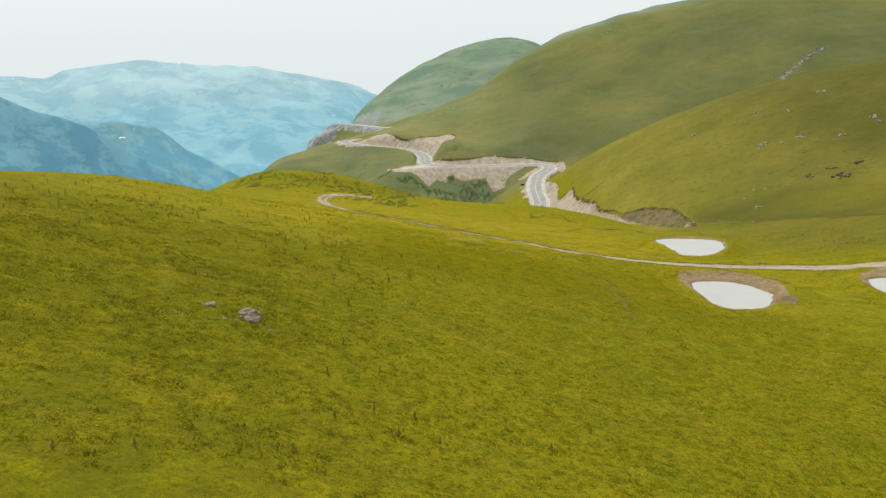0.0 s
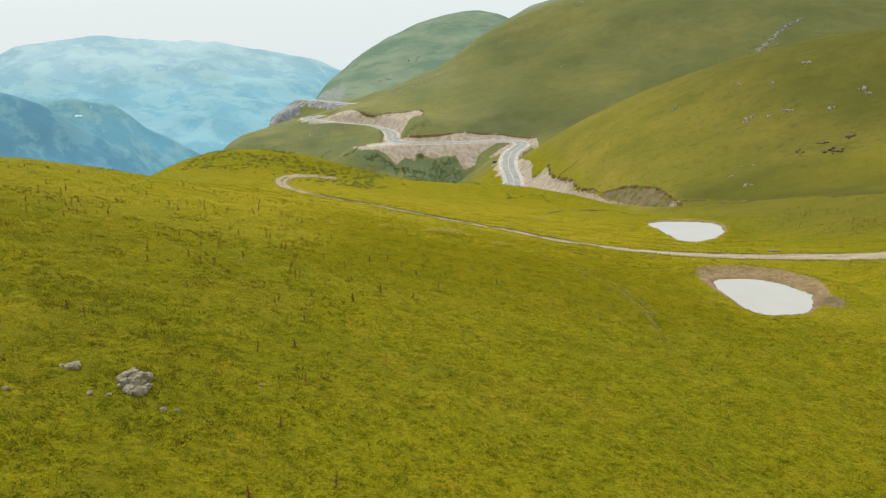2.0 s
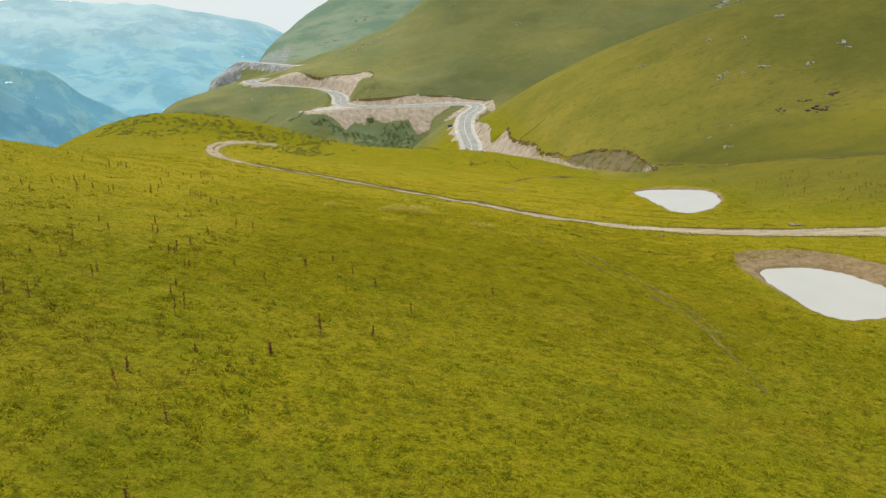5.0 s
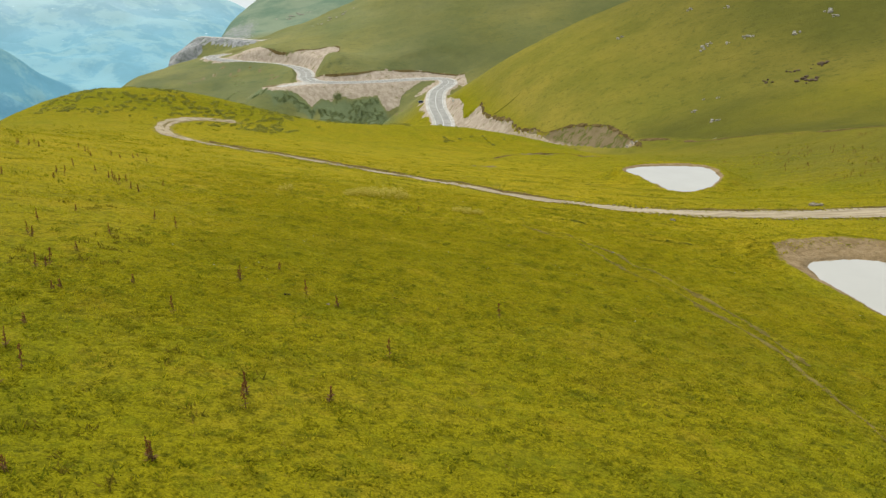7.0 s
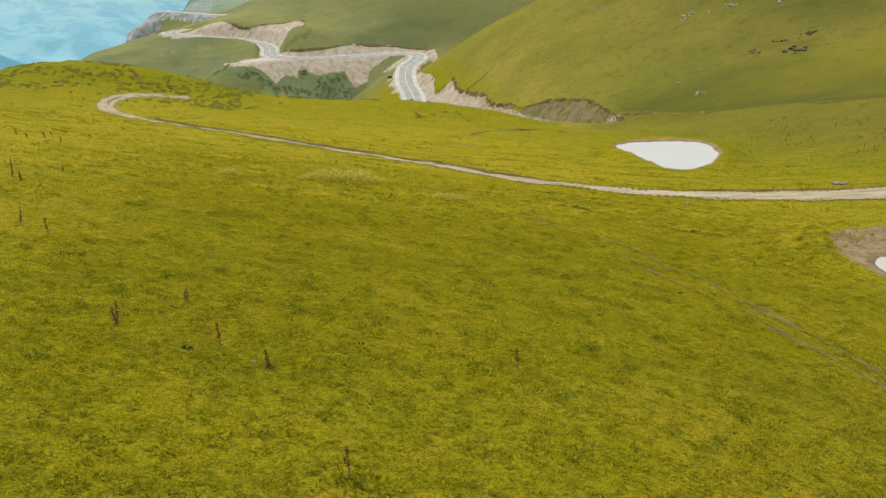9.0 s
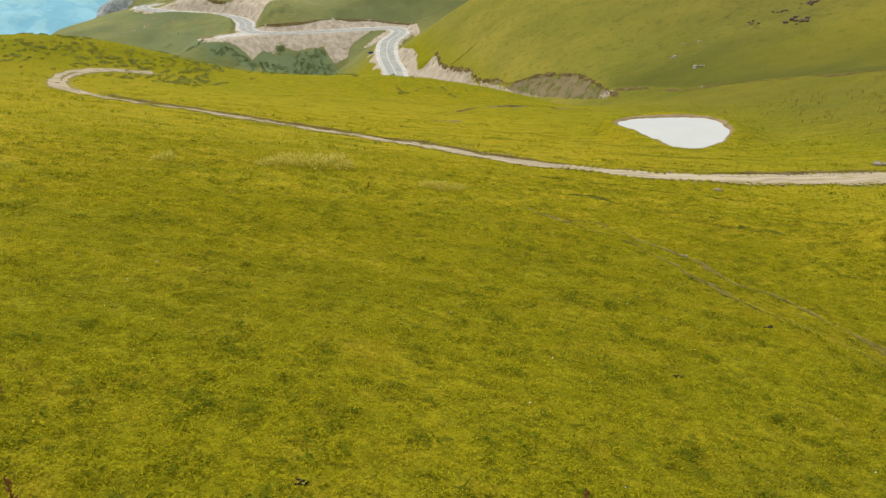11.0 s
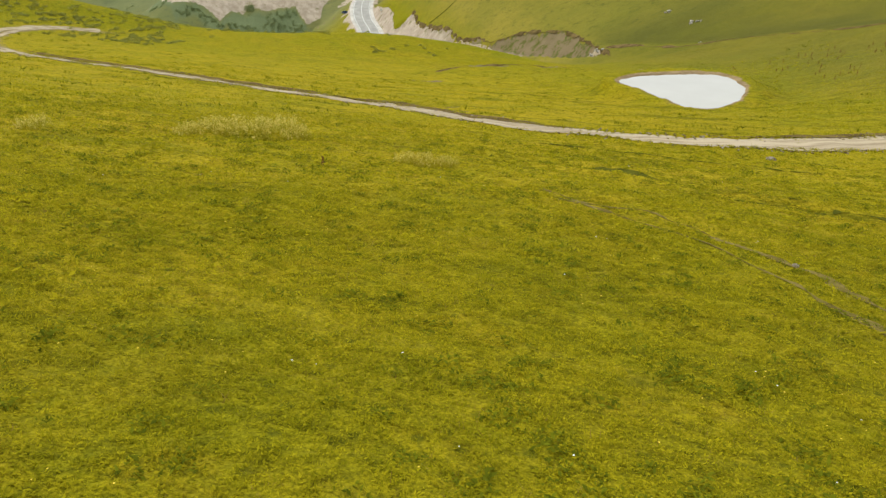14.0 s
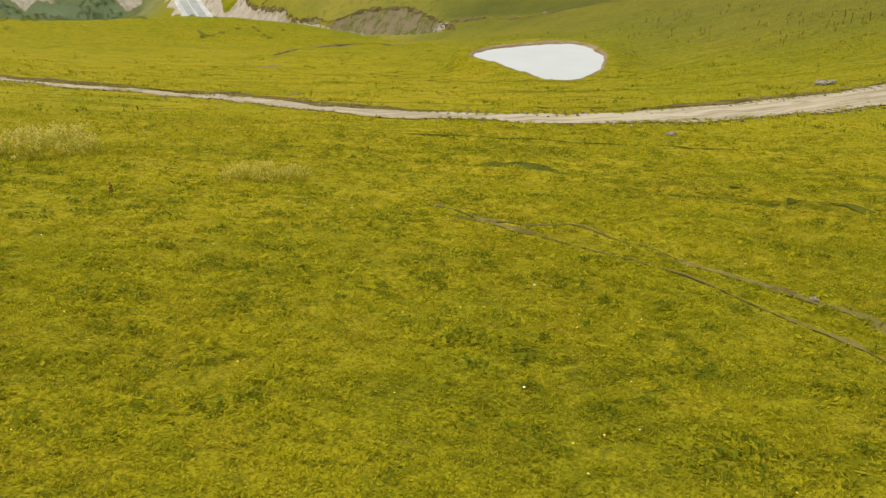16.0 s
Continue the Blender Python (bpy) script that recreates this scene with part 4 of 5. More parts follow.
def blade_mesh(name, rng, x, y, count, low, high, width, spread, lean, material, label, category):
    """Tufts of pointed blades, count to each place, joined in one mesh."""
    n_ = len(x)
    bx = np.repeat(x, count) + rng.normal(0, spread, n_ * count)
    by = np.repeat(y, count) + rng.normal(0, spread, n_ * count)
    bz = ground_z(bx, by) - 0.015
    size = np.repeat(rng.uniform(0.65, 1.25, n_), count)
    h_ = rng.uniform(low, high, n_ * count) * size
    turn, tip = rng.uniform(0, 2 * np.pi, n_ * count), rng.uniform(0, 2 * np.pi, n_ * count)
    w_ = width * size
    c_, s_ = np.cos(turn) * w_, np.sin(turn) * w_
    out_ = lean * h_ * rng.uniform(0.2, 1.2, n_ * count)
    v = np.stack([np.stack([bx - c_, by - s_, bz], -1), np.stack([bx + c_, by + s_, bz], -1), np.stack([bx + np.cos(tip) * out_, by + np.sin(tip) * out_, bz + h_], -1)], 1)
    f_ = np.arange(3 * n_ * count).reshape(-1, 3)
    return tagged(sheet(name, v.reshape(-1, 3), f_, material, False), label, category, kind="stuff")


def leaf_mesh(name, rng, x, y, count, length, spread, dome, material, label, category):
    """Low rosettes: broad little leaves heaped over each place, joined in one mesh."""
    n_ = len(x)
    size = np.repeat(rng.uniform(0.6, 1.4, n_), count)
    ox, oy = rng.normal(0, spread, n_ * count) * size, rng.normal(0, spread, n_ * count) * size
    bx, by = np.repeat(x, count) + ox, np.repeat(y, count) + oy
    bz = ground_z(bx, by) + 0.012 + dome * size * np.exp(-(ox * ox + oy * oy) / (2 * (spread * size) ** 2)) * rng.uniform(0.5, 1.1, n_ * count)
    a, tilt = rng.uniform(0, 2 * np.pi, n_ * count), rng.uniform(-0.7, 0.7, n_ * count)
    l_ = length * rng.uniform(0.6, 1.3, n_ * count) * size
    u = np.stack([np.cos(a) * np.cos(tilt), np.sin(a) * np.cos(tilt), np.sin(tilt)], -1) * l_[:, None]
    roll_ = rng.uniform(-0.5, 0.5, n_ * count)
    w_ = np.stack([-np.sin(a) * np.cos(roll_), np.cos(a) * np.cos(roll_), np.sin(roll_)], -1) * (0.42 * l_)[:, None]
    c_ = np.stack([bx, by, bz], -1)
    v = np.stack([c_ - u, c_ - w_ + 0.15 * u, c_ + u, c_ + w_ + 0.15 * u], 1)
    return tagged(sheet(name, v.reshape(-1, 3), np.arange(4 * n_ * count).reshape(-1, 4), material, False), label, category, kind="stuff")


def scatter(rng, count, x0, x1, y0, y1, patch=0.0, size=4.0, seed=50):
    """Random places in a rectangle, thinned where the patches are; none on tracks or in ponds."""
    x, y = rng.uniform(x0, x1, count), rng.uniform(y0, y1, count)
    keep = vnoise(x, y, size, seed) + 0.6 * vnoise(x, y, size * 0.35, seed + 1) > patch
    for _, loop in (POND_NEAR, POND_FAR, POND_SIDE):
        d, _i = nearest(x, y, loop)
        keep &= ~inside(x, y, loop) & (d > 2.2)
    rim = np.minimum(np.minimum(x - x0, x1 - x), np.minimum(y - y0, y1 - y))
    keep &= rng.uniform(0, 1, count) < rim / 12 + 0.5 * vnoise(x, y, 5, seed + 2)
    for line, gap in [(TRACK_LINE, 2.6), (RUTS[0], 0.32), (RUTS[1], 0.32)] + [(p, 0.42) for p in DITCHES]:
        d, _i = nearest(x, y, line[::2] if len(line) > 40 else line)
        keep &= d > gap
    return x[keep], y[keep]


rng = np.random.default_rng(7)
x, y = scatter(rng, 66000, -15, 40, 97, 146, -0.8, 1.6, 51)
leaf_mesh("meadow_herbs", rng, x, y, 11, 0.036, 0.11, 0.06, CLOVER, "low green clover and meadow leaves in the turf", "herbs")
x, y = scatter(rng, 30000, -22, 54, 126, 180, -0.6, 2.0, 66)
leaf_mesh("meadow_herbs", rng, x, y, 5, 0.085, 0.13, 0.09, CLOVER, "low green clover and meadow leaves in the turf", "herbs")
x, y = scatter(rng, 30000, -55, 60, 34, 114, -0.4, 2.2, 64)
leaf_mesh("meadow_herbs", rng, x, y, 6, 0.08, 0.15, 0.09, TURF, "low green clover and meadow leaves in the turf", "herbs")
# leafy hummocks
x, y = scatter(rng, 15000, -60, 62, 32, 114, -0.5, 3.0, 67)
leaf_mesh("turf_hummocks", rng, x, y, 16, 0.060, 0.13, 0.17, TURF, "small leafy hummocks in the pasture turf", "herbs")
x, y = scatter(rng, 15000, -18, 46, 97, 152, -0.5, 2.2, 68)
leaf_mesh("turf_hummocks", rng, x, y, 16, 0.038, 0.09, 0.13, CLOVER, "small leafy hummocks in the pasture turf", "herbs")
x, y = scatter(rng, 36000, -15, 43, 97, 150, -0.7, 2.0, 65)
blade_mesh("grass", rng, x, y, 8, 0.05, 0.17, 0.008, 0.10, 0.8, GRASS, "short yellow-green pasture grass", "grass")
x, y = scatter(rng, 20000, -20, 50, 104, 172, -0.75, 3.0, 52)
blade_mesh("grass", rng, x, y, 7, 0.05, 0.16, 0.015, 0.10, 1.0, GRASS, "short yellow-green pasture grass", "grass")
x, y = scatter(rng, 26000, -55, 58, 40, 112, -0.6, 4.0, 61)
blade_mesh("grass", rng, x, y, 7, 0.06, 0.20, 0.018, 0.12, 0.9, GRASS, "short yellow-green pasture grass", "grass")
x, y = scatter(rng, 40000, -60, 120, 112, 260, -0.2, 5.0, 63)
clear = (y > 165) | (x < -18) | (x > 48)
x, y = x[clear], y[clear]
blade_mesh("grass", rng, x, y, 5, 0.08, 0.26, 0.030, 0.2, 0.8, GRASS, "uneven yellow-green pasture grass", "grass")
x, y = scatter(rng, 15000, -24, 54, 97, 172, 0.25, 1.1, 53)
leaf_mesh("leafy_weeds", rng, x, y, 20, 0.06, 0.15, 0.14, GREEN, "dark green broad-leaved weeds among the grass", "weeds")
x, y = scatter(rng, 24000, -62, 64, 32, 114, 0.2, 1.3, 55)
blade_mesh("leafy_weeds", rng, x, y, 7, 0.06, 0.20, 0.034, 0.16, 1.4, GREEN, "dark green broad-leaved weeds among the grass", "weeds")
x, y = scatter(rng, 14000, -70, 130, 112, 300, 0.3, 4.0, 56)
clear = (y > 172) | (x < -22) | (x > 52)
x, y = x[clear], y[clear]
blade_mesh("leafy_weeds", rng, x, y, 5, 0.08, 0.30, 0.06, 0.25, 1.2, GREEN, "dark green weed clumps in the pasture", "weeds")
x, y = scatter(rng, 12000, -55, -4, 34, 84, -0.1, 3.0, 58)
blade_mesh("leafy_weeds", rng, x, y, 6, 0.06, 0.18, 0.04, 0.18, 1.4, GREEN, "dark green leafy weeds on the slope", "weeds")
x, y = scatter(rng, 9000, -58, -2, 34, 130, 0.35, 5.0, 59)
blade_mesh("dock_leaves", rng, x, y, 9, 0.10, 0.26, 0.04, 0.16, 1.2, DOCK, "brownish dock and weed clumps on the slope", "weeds")
x, y = scatter(rng, 9000, -30, 46, 80, 166, 0.35, 1.7, 57)
blade_mesh("dry_grass", rng, x, y, 6, 0.06, 0.24, 0.006, 0.09, 0.9, DRY, "straw-coloured dry grass stalks", "grass")


lines = np.concatenate([p[:, :2] for p in DITCHES + RUTS])
x, y = np.repeat(lines[:, 0], 2) + rng.normal(0, 0.42, 2 * len(lines)), np.repeat(lines[:, 1], 2) + rng.normal(0, 0.42, 2 * len(lines))
keep = vnoise(x, y, 1.6, 95) > 0.0
leaf_mesh("rut_weeds", rng, x[keep], y[keep], 9, 0.045, 0.10, 0.10, GREEN, "dark green weeds along the ruts and ditches", "weeds")


def flowers(name, count, size, material, label, seed):
    r = np.random.default_rng(seed)
    x, y = scatter(r, count, -14, 44, 106, 162, -0.1, 6.0, seed)
    z = ground_z(x, y) + r.uniform(0.08, 0.2, len(x))
    s_ = size * r.uniform(0.6, 1.3, len(x))
    a = r.uniform(0, 6.28, len(x))
    corner = [np.stack([x + np.cos(a + k * 1.571) * s_, y + np.sin(a + k * 1.571) * s_, z + (0.4 * s_ if k % 2 else 0)], -1) for k in range(4)]
    v = np.stack(corner, 1)
    return tagged(sheet(name, v.reshape(-1, 3), np.arange(4 * len(x)).reshape(-1, 4), material, False), label, "flowers", kind="stuff")


flowers("yellow_flowers", 900, 0.022, PETAL, "small yellow flowers dotted through the grass", 71)
flowers("white_flowers", 260, 0.024, WHITE_PETAL, "small white flowers dotted through the grass", 72)


def pebbles(name, rng, x, y, low, high, material, label):
    """Loose pebbles and clods, joined in one mesh; each a squat eight-sided lump."""
    n_ = len(x)
    z, s_ = ground_z(x, y), rng.uniform(low, high, n_)
    tilt = rng.uniform(0, 6.28, n_)
    c_, q_ = np.cos(tilt) * s_, np.sin(tilt) * s_
    p = [np.stack([x + c_, y + q_, z + 0.05], -1), np.stack([x - 0.8 * q_, y + 0.8 * c_, z + 0.06], -1), np.stack([x - c_, y - q_, z + 0.05], -1), np.stack([x + 0.7 * q_, y - 0.7 * c_, z + 0.07], -1),
         np.stack([x + 0.2 * c_, y, z + 0.06 + 0.55 * s_], -1), np.stack([x, y, z - 0.1], -1)]
    v = np.stack(p, 1).reshape(-1, 3)
    f_ = np.array([(0, 1, 4), (1, 2, 4), (2, 3, 4), (3, 0, 4), (1, 0, 5), (2, 1, 5), (3, 2, 5), (0, 3, 5)])
    return tagged(sheet(name, v, (np.arange(n_)[:, None, None] * 6 + f_).reshape(-1, 3), material, False), label, "stones", kind="stuff")


def along_track(rng, count, first, last, spread):
    """Places strewn about both edges of the gravel track."""
    i = rng.integers(int(n * first), int(n * last) - 1, count)
    step = TRACK_LINE[i + 1, :2] - TRACK_LINE[i, :2]
    step /= np.linalg.norm(step, axis=1)[:, None]
    off = rng.choice((-1, 1), count) * wide[i] + rng.normal(0, spread, count)
    keep = vnoise(TRACK_LINE[i, 0], TRACK_LINE[i, 1] + 9 * np.sign(off), 5, 96) > rng.uniform(-0.6, 0.6, count)
    return (TRACK_LINE[i, 0] - step[:, 1] * off)[keep], (TRACK_LINE[i, 1] + step[:, 0] * off)[keep]


pebbles("track_gravel", rng, *along_track(rng, 5000, 0.30, 0.97, 0.75), 0.05, 0.17, LIMESTONE, "pale loose gravel strewn along the edges of the track")
pebbles("earth_clods", rng, *along_track(rng, 2200, 0.30, 0.97, 0.6), 0.07, 0.22, BANK, "dark clods of earth along the edges of the track")
x, y = along_track(rng, 9000, 0.28, 0.98, 0.55)
blade_mesh("verge_grass", rng, x, y, 7, 0.08, 0.28, 0.03, 0.14, 0.9, GRASS, "ragged grass hanging over the edges of the track", "grass")


# ---- dry dock stalks standing in the pasture ----
def stalk_model(seed, height):
    r = random.Random(seed)
    bm = bmesh.new()
    for k in range(r.choice((1, 2, 2, 3))):
        dx, dy, h_ = r.uniform(-0.12, 0.12), r.uniform(-0.12, 0.12), height * r.uniform(0.7, 1)
        bmesh.ops.create_cone(bm, cap_ends=True, segments=5, radius1=0.018, radius2=0.010, depth=h_, matrix=Matrix.Translation((dx * 0.5, dy * 0.5, h_ / 2 - 0.04)) @ Euler((dy * 0.9, -dx * 0.9, 0)).to_matrix().to_4x4())
        for q in range(4):
            a = r.uniform(0, 6.28)
            base = Vector((dx * 0.4, dy * 0.4, 0.05 + 0.05 * q))
            side = Vector((math.cos(a), math.sin(a), 0.3)) * r.uniform(0.12, 0.25)
            flat = Vector((-math.sin(a), math.cos(a), 0)) * 0.04
            bm.faces.new([bm.verts.new(base), bm.verts.new(base + side * 0.5 + flat), bm.verts.new(base + side), bm.verts.new(base + side * 0.5 - flat)])
    stem = part("dock_stalk", bm, STEM)
    bm = bmesh.new()
    for q in range(int(34 * height)):
        z_ = height * (0.35 + 0.6 * r.random())
        a, d = r.uniform(0, 6.28), r.uniform(0.01, 0.13) * (1.2 - z_ / height)
        m_ = Matrix.Translation((math.cos(a) * d, math.sin(a) * d, z_)) @ Euler((r.random(), r.random(), a)).to_matrix().to_4x4() @ Matrix.Diagonal((0.02, 0.02, r.uniform(0.03, 0.06), 1))
        bmesh.ops.create_icosphere(bm, subdivisions=1, radius=1, matrix=m_)
    part("seed_head", bm, SEED, stem, "rusty brown seed head")
    tagged(stem, "dry dark brown dock stalk standing in the grass", "weed", "dry stalks in the pasture")
    return stem


STALKS = [stalk_model(900 + k, h_) for k, h_ in enumerate((0.55, 0.7, 0.85, 1.0))]
SPOTS = [(-18.9, 35.1), (-8.2, 52.9), (-4.7, 55.3), (-4.5, 47.8), (-6.8, 46.0), (-1.9, 48.6), (-2.8, 45.3), (-0.2, 44.6), (7.2, 48.1), (-8.0, 60.1), (-21.7, 70.7), (-11.6, 81.2), (-15.8, 37.2),
         (-11.7, 83.2), (-9.1, 78.8), (-11.6, 92.0), (-13.3, 102.6), (-23.3, 88.0), (-24.6, 92.1), (-36.9, 119.6), (-22.1, 100.6), (-20.7, 111.5), (-17.9, 113.4), (-4.0, 92.1), (-14.8, 106.6)]
SPOTS += [(-17.7, 136.8), (-31.0, 124.0), (-24.5, 101.6), (-26.3, 100.9), (-9.0, 73.0), (-7.5, 66.3), (-11.4, 93.4), (-13.1, 103.1), (-17.4, 112.6), (-14.2, 116.0), (-4.0, 93.2), (-3.9, 112.1), (-1.0, 93.4),
          (-6.2, 87.9), (-14.8, 107.3), (-12.8, 97.8), (-16.8, 135.4), (-19.0, 140.8), (-19.3, 138.6), (-18.0, 122.5), (-5.8, 108.7), (-5.8, 109.1), (8.4, 107.5), (8.4, 148.2)]
SPOTS += [(-6.2, 87.9), (-4.0, 93.2), (-2.2, 107.4), (-9.5, 86.5), (-0.6, 106.1), (-12.5, 95.0), (-8.0, 101.5), (-18.5, 82.0), (-23.0, 71.5), (-11.0, 70.5), (1.5, 99.0), (-14.5, 110.5)]
pick = random.Random(5)
while len(SPOTS) < 165:
    q = (pick.uniform(-58, -10), pick.uniform(78, 172))
    if vnoise(q[0], q[1], 9, 81) > 0.05:
        SPOTS.append(q)
while len(SPOTS) < 265:
    q = (pick.uniform(92, 135), pick.uniform(196, 246))
    if vnoise(q[0], q[1], 8, 82) > 0.0:
        SPOTS.append(q)
for k, (sx, sy) in enumerate(SPOTS):
    place = Matrix.Translation(on_ground(sx, sy)) @ Euler((pick.uniform(-0.1, 0.1), pick.uniform(-0.1, 0.1), pick.uniform(0, 6.28))).to_matrix().to_4x4()
    if k < len(STALKS):
        STALKS[k].matrix_basis = place
    else:
        copy_thing(STALKS[k % len(STALKS)], place)


# ---- shrubs ----
def shrub_model(name, seed, width, height, leaf, count, material):
    """A low bush: twigs from one root and a loose, uneven crown of small leaves."""
    r = np.random.default_rng(seed)
    a, e, d = r.uniform(0, 6.28, count), r.uniform(0, 1, count), r.uniform(0.35, 1, count) ** 0.5
    lobe = 1 + 0.35 * np.sin(a * 3 + seed) + 0.2 * np.sin(a * 7 + 2 * seed)
    x, y = np.cos(a) * d * lobe * width / 2 * np.sqrt(1 - e * e * 0.8), np.sin(a) * d * lobe * width / 2 * np.sqrt(1 - e * e * 0.8)
    z = 0.05 * height + e * height * d * (0.8 + 0.3 * np.cos(a * 2 + seed))
    u, w_ = r.normal(0, 1, (count, 3)), r.normal(0, 1, (count, 3))
    u, w_ = u / np.linalg.norm(u, axis=1)[:, None] * leaf, w_ / np.linalg.norm(w_, axis=1)[:, None] * leaf * 0.6
    c_ = np.stack([x, y, z], -1)
    v = np.stack([c_ - u, c_ + w_, c_ + u, c_ - w_], 1)
    return sheet(name, v.reshape(-1, 3), np.arange(4 * count).reshape(-1, 4), material, False)


BUSHES = [shrub_model("shrub", 300 + k, 0.9 + 0.28 * k, 0.34 + 0.12 * k, 0.09, 180, SHRUB) for k in range(4)]
spots = []
while len(spots) < 390:
    q = (pick.uniform(-80, -14), pick.uniform(294, 342))
    if vnoise(q[0], q[1], 7, 83) > -0.35 and nearest(np.array([q[0]]), np.array([q[1]]), TRACK_LINE)[0][0] > 4:
        spots.append(q)
while len(spots) < 450:
    q = (pick.uniform(-38, 60), pick.uniform(303, 338))
    if vnoise(q[0], q[1], 9, 84) > 0.15:
        spots.append(q)
for q in ((103, 345.5), (101.6, 347.5), (102.4, 343.6), (96, 318), (99, 322), (-34, 309), (-30, 313), (-26, 312), (-22, 313)):
    spots.append(q)
spots.sort(key=lambda q: q[1] + 0.2 * abs(q[0]))
for k, (sx, sy) in enumerate(spots[:280]):
    place = Matrix.Translation(on_ground(sx, sy)) @ Euler((0, 0, pick.uniform(0, 6.28))).to_matrix().to_4x4()
    ob = BUSHES[k] if k < len(BUSHES) else copy_thing(BUSHES[k % len(BUSHES)], place)
    ob.matrix_basis = place
    tagged(ob, "low grey-green shrub growing in the grass", "shrub", "low shrubs on the slope")


def thicket(name, seed, count, x0, x1, y0, y1, size, material, label, where):
    """Far scrub that nobody could count."""
    r = np.random.default_rng(seed)
    x, y = r.uniform(x0, x1, count), r.uniform(y0, y1, count)
    keep = where(x, y)
    x, y = x[keep], y[keep]
    per = 60
    cx, cy = np.repeat(x, per) + r.normal(0, size * 0.5, len(x) * per), np.repeat(y, per) + r.normal(0, size * 0.5, len(x) * per)
    cz = ground_z(cx, cy) + np.abs(r.normal(0, size * 0.16, len(cx)))
    c_ = np.stack([cx, cy, cz], -1)
    u, w_ = r.normal(0, size * 0.14, c_.shape), r.normal(0, size * 0.10, c_.shape)
    v = np.stack([c_ - u, c_ + w_, c_ + u, c_ - w_], 1)
    return tagged(sheet(name, v.reshape(-1, 3), np.arange(4 * len(c_)).reshape(-1, 4), material, False), label, "scrub", kind="stuff")


def scrubby(x, y):
    i, j = np.clip(np.searchsorted(GX, x), 0, len(GX) - 1), np.clip(np.searchsorted(GY, y), 0, len(GY) - 1)
    return (FIELDS["scrub"].reshape(MX.shape)[j, i] > 0.4) & (vnoise(x, y, 7, 91) > -0.35)


thicket("knoll_scrub", 94, 420, -80, -10, 296, 344, 0.8, SHRUB, "low grey-green scrub on the grassy knoll", lambda x, y: (vnoise(x, y, 8, 94) > 0.05) & (nearest(x, y, TRACK_LINE)[0] > 3.5))
thicket("ravine_scrub", 91, 800, -56, 41, 572, 612, 1.1, RAVINE, "dark green scrub filling the ravine below the road", scrubby)
thicket("slope_scrub", 92, 160, -100, -50, 630, 700, 1.0, RAVINE, "dark scrub on the steep slope under the road", lambda x, y: vnoise(x, y, 14, 92) > 0.35)
thicket("bank_scrub", 93, 12, 4, 8, 611, 614, 1.3, RAVINE, "dark bush rooted in the bare earth bank", lambda x, y: x > 0)
def herb_model(seed, width, height, stems):
    """A stand of tall flowering herbs: thin stems, leaves along them, loose pale heads."""
    r = np.random.default_rng(seed)
    a, d = r.uniform(0, 6.28, stems), np.sqrt(r.uniform(0, 1, stems)) * width / 2 * r.uniform(0.7, 1.25, stems)
    x, y, h_ = np.cos(a) * d, np.sin(a) * d * 0.8, height * r.uniform(0.45, 1.0, stems) * (1.1 - 0.9 * d / width)
    lean = r.normal(0, 0.12, (stems, 2))

    def sprigs(per, low, high, spread, size):
        n_ = stems * per
        f_ = r.uniform(low, high, n_)
        c_ = np.stack([np.repeat(x, per) + np.repeat(lean[:, 0], per) * f_ + r.normal(0, spread, n_), np.repeat(y, per) + np.repeat(lean[:, 1], per) * f_ + r.normal(0, spread, n_), np.repeat(h_, per) * f_ + r.normal(0, spread * 0.5, n_) + 0.03], -1)
        u, w_ = r.normal(0, size, (n_, 3)), r.normal(0, size * 0.55, (n_, 3))
        v = np.stack([c_ - u, c_ + w_, c_ + u, c_ - w_], 1)
        return v.reshape(-1, 3), np.arange(4 * n_).reshape(-1, 4)

    thing = sheet("tall_herb", *sprigs(12, 0.05, 0.8, 0.08, 0.05), HERB_LEAF, False)
    heads = sheet("flower_head", *sprigs(14, 0.7, 1.08, 0.06, 0.04), PALE_HERB, False)
    heads.parent = thing
    tagged(heads, "pale yellow flower heads")
    return tagged(thing, "pale yellow clump of tall flowering herbs in the pasture", "herb", "pale herb clumps")


herb = herb_model(333, 4.2, 1.3, 90)
herb.matrix_basis = Matrix.Translation(on_ground(5.0, 157.8))
for sx, sy, sc in ((6.6, 160.3, 0.75), (3.0, 157.2, 0.7), (7.6, 158.4, 0.5), (1.4, 156.4, 0.4), (13.2, 151.6, 0.32), (14.3, 151.5, 0.38), (15.4, 151.0, 0.28), (-5.5, 152.5, 0.4)):
    copy_thing(herb, Matrix.Translation(on_ground(sx, sy)) @ Matrix.Rotation(sx, 4, "Z") @ Matrix.Diagonal((sc, sc, 0.35 + 0.6 * sc, 1)))


# ---- stones ----
def stone_bm(seed, sx, sy, sz, place=(0, 0, 0), turn=0.0, detail=2, bm=None):
    """A worn limestone block, faceted and uneven."""
    bm = bm or bmesh.new()
    made = bmesh.ops.create_icosphere(bm, subdivisions=detail, radius=1)["verts"]
    off = Vector((seed * 3.1, seed * 1.7, seed * 2.3))
    m_ = Matrix.Translation(place) @ Matrix.Rotation(turn, 4, "Z") @ Matrix.Diagonal((sx, sy, sz, 1))
    for v in made:
        p = v.co.copy()
        q = Vector([math.copysign(abs(c) ** 0.75, c) for c in p])
        q *= 1 + 0.34 * noise.noise(p * 1.3 + off) + 0.20 * noise.noise(p * 3.1 + off)
        q.z = min(q.z, 0.86 + 0.25 * noise.noise(p * 2 + off))
        v.co = m_ @ q
    return bm


outcrop = new("rock_outcrop")
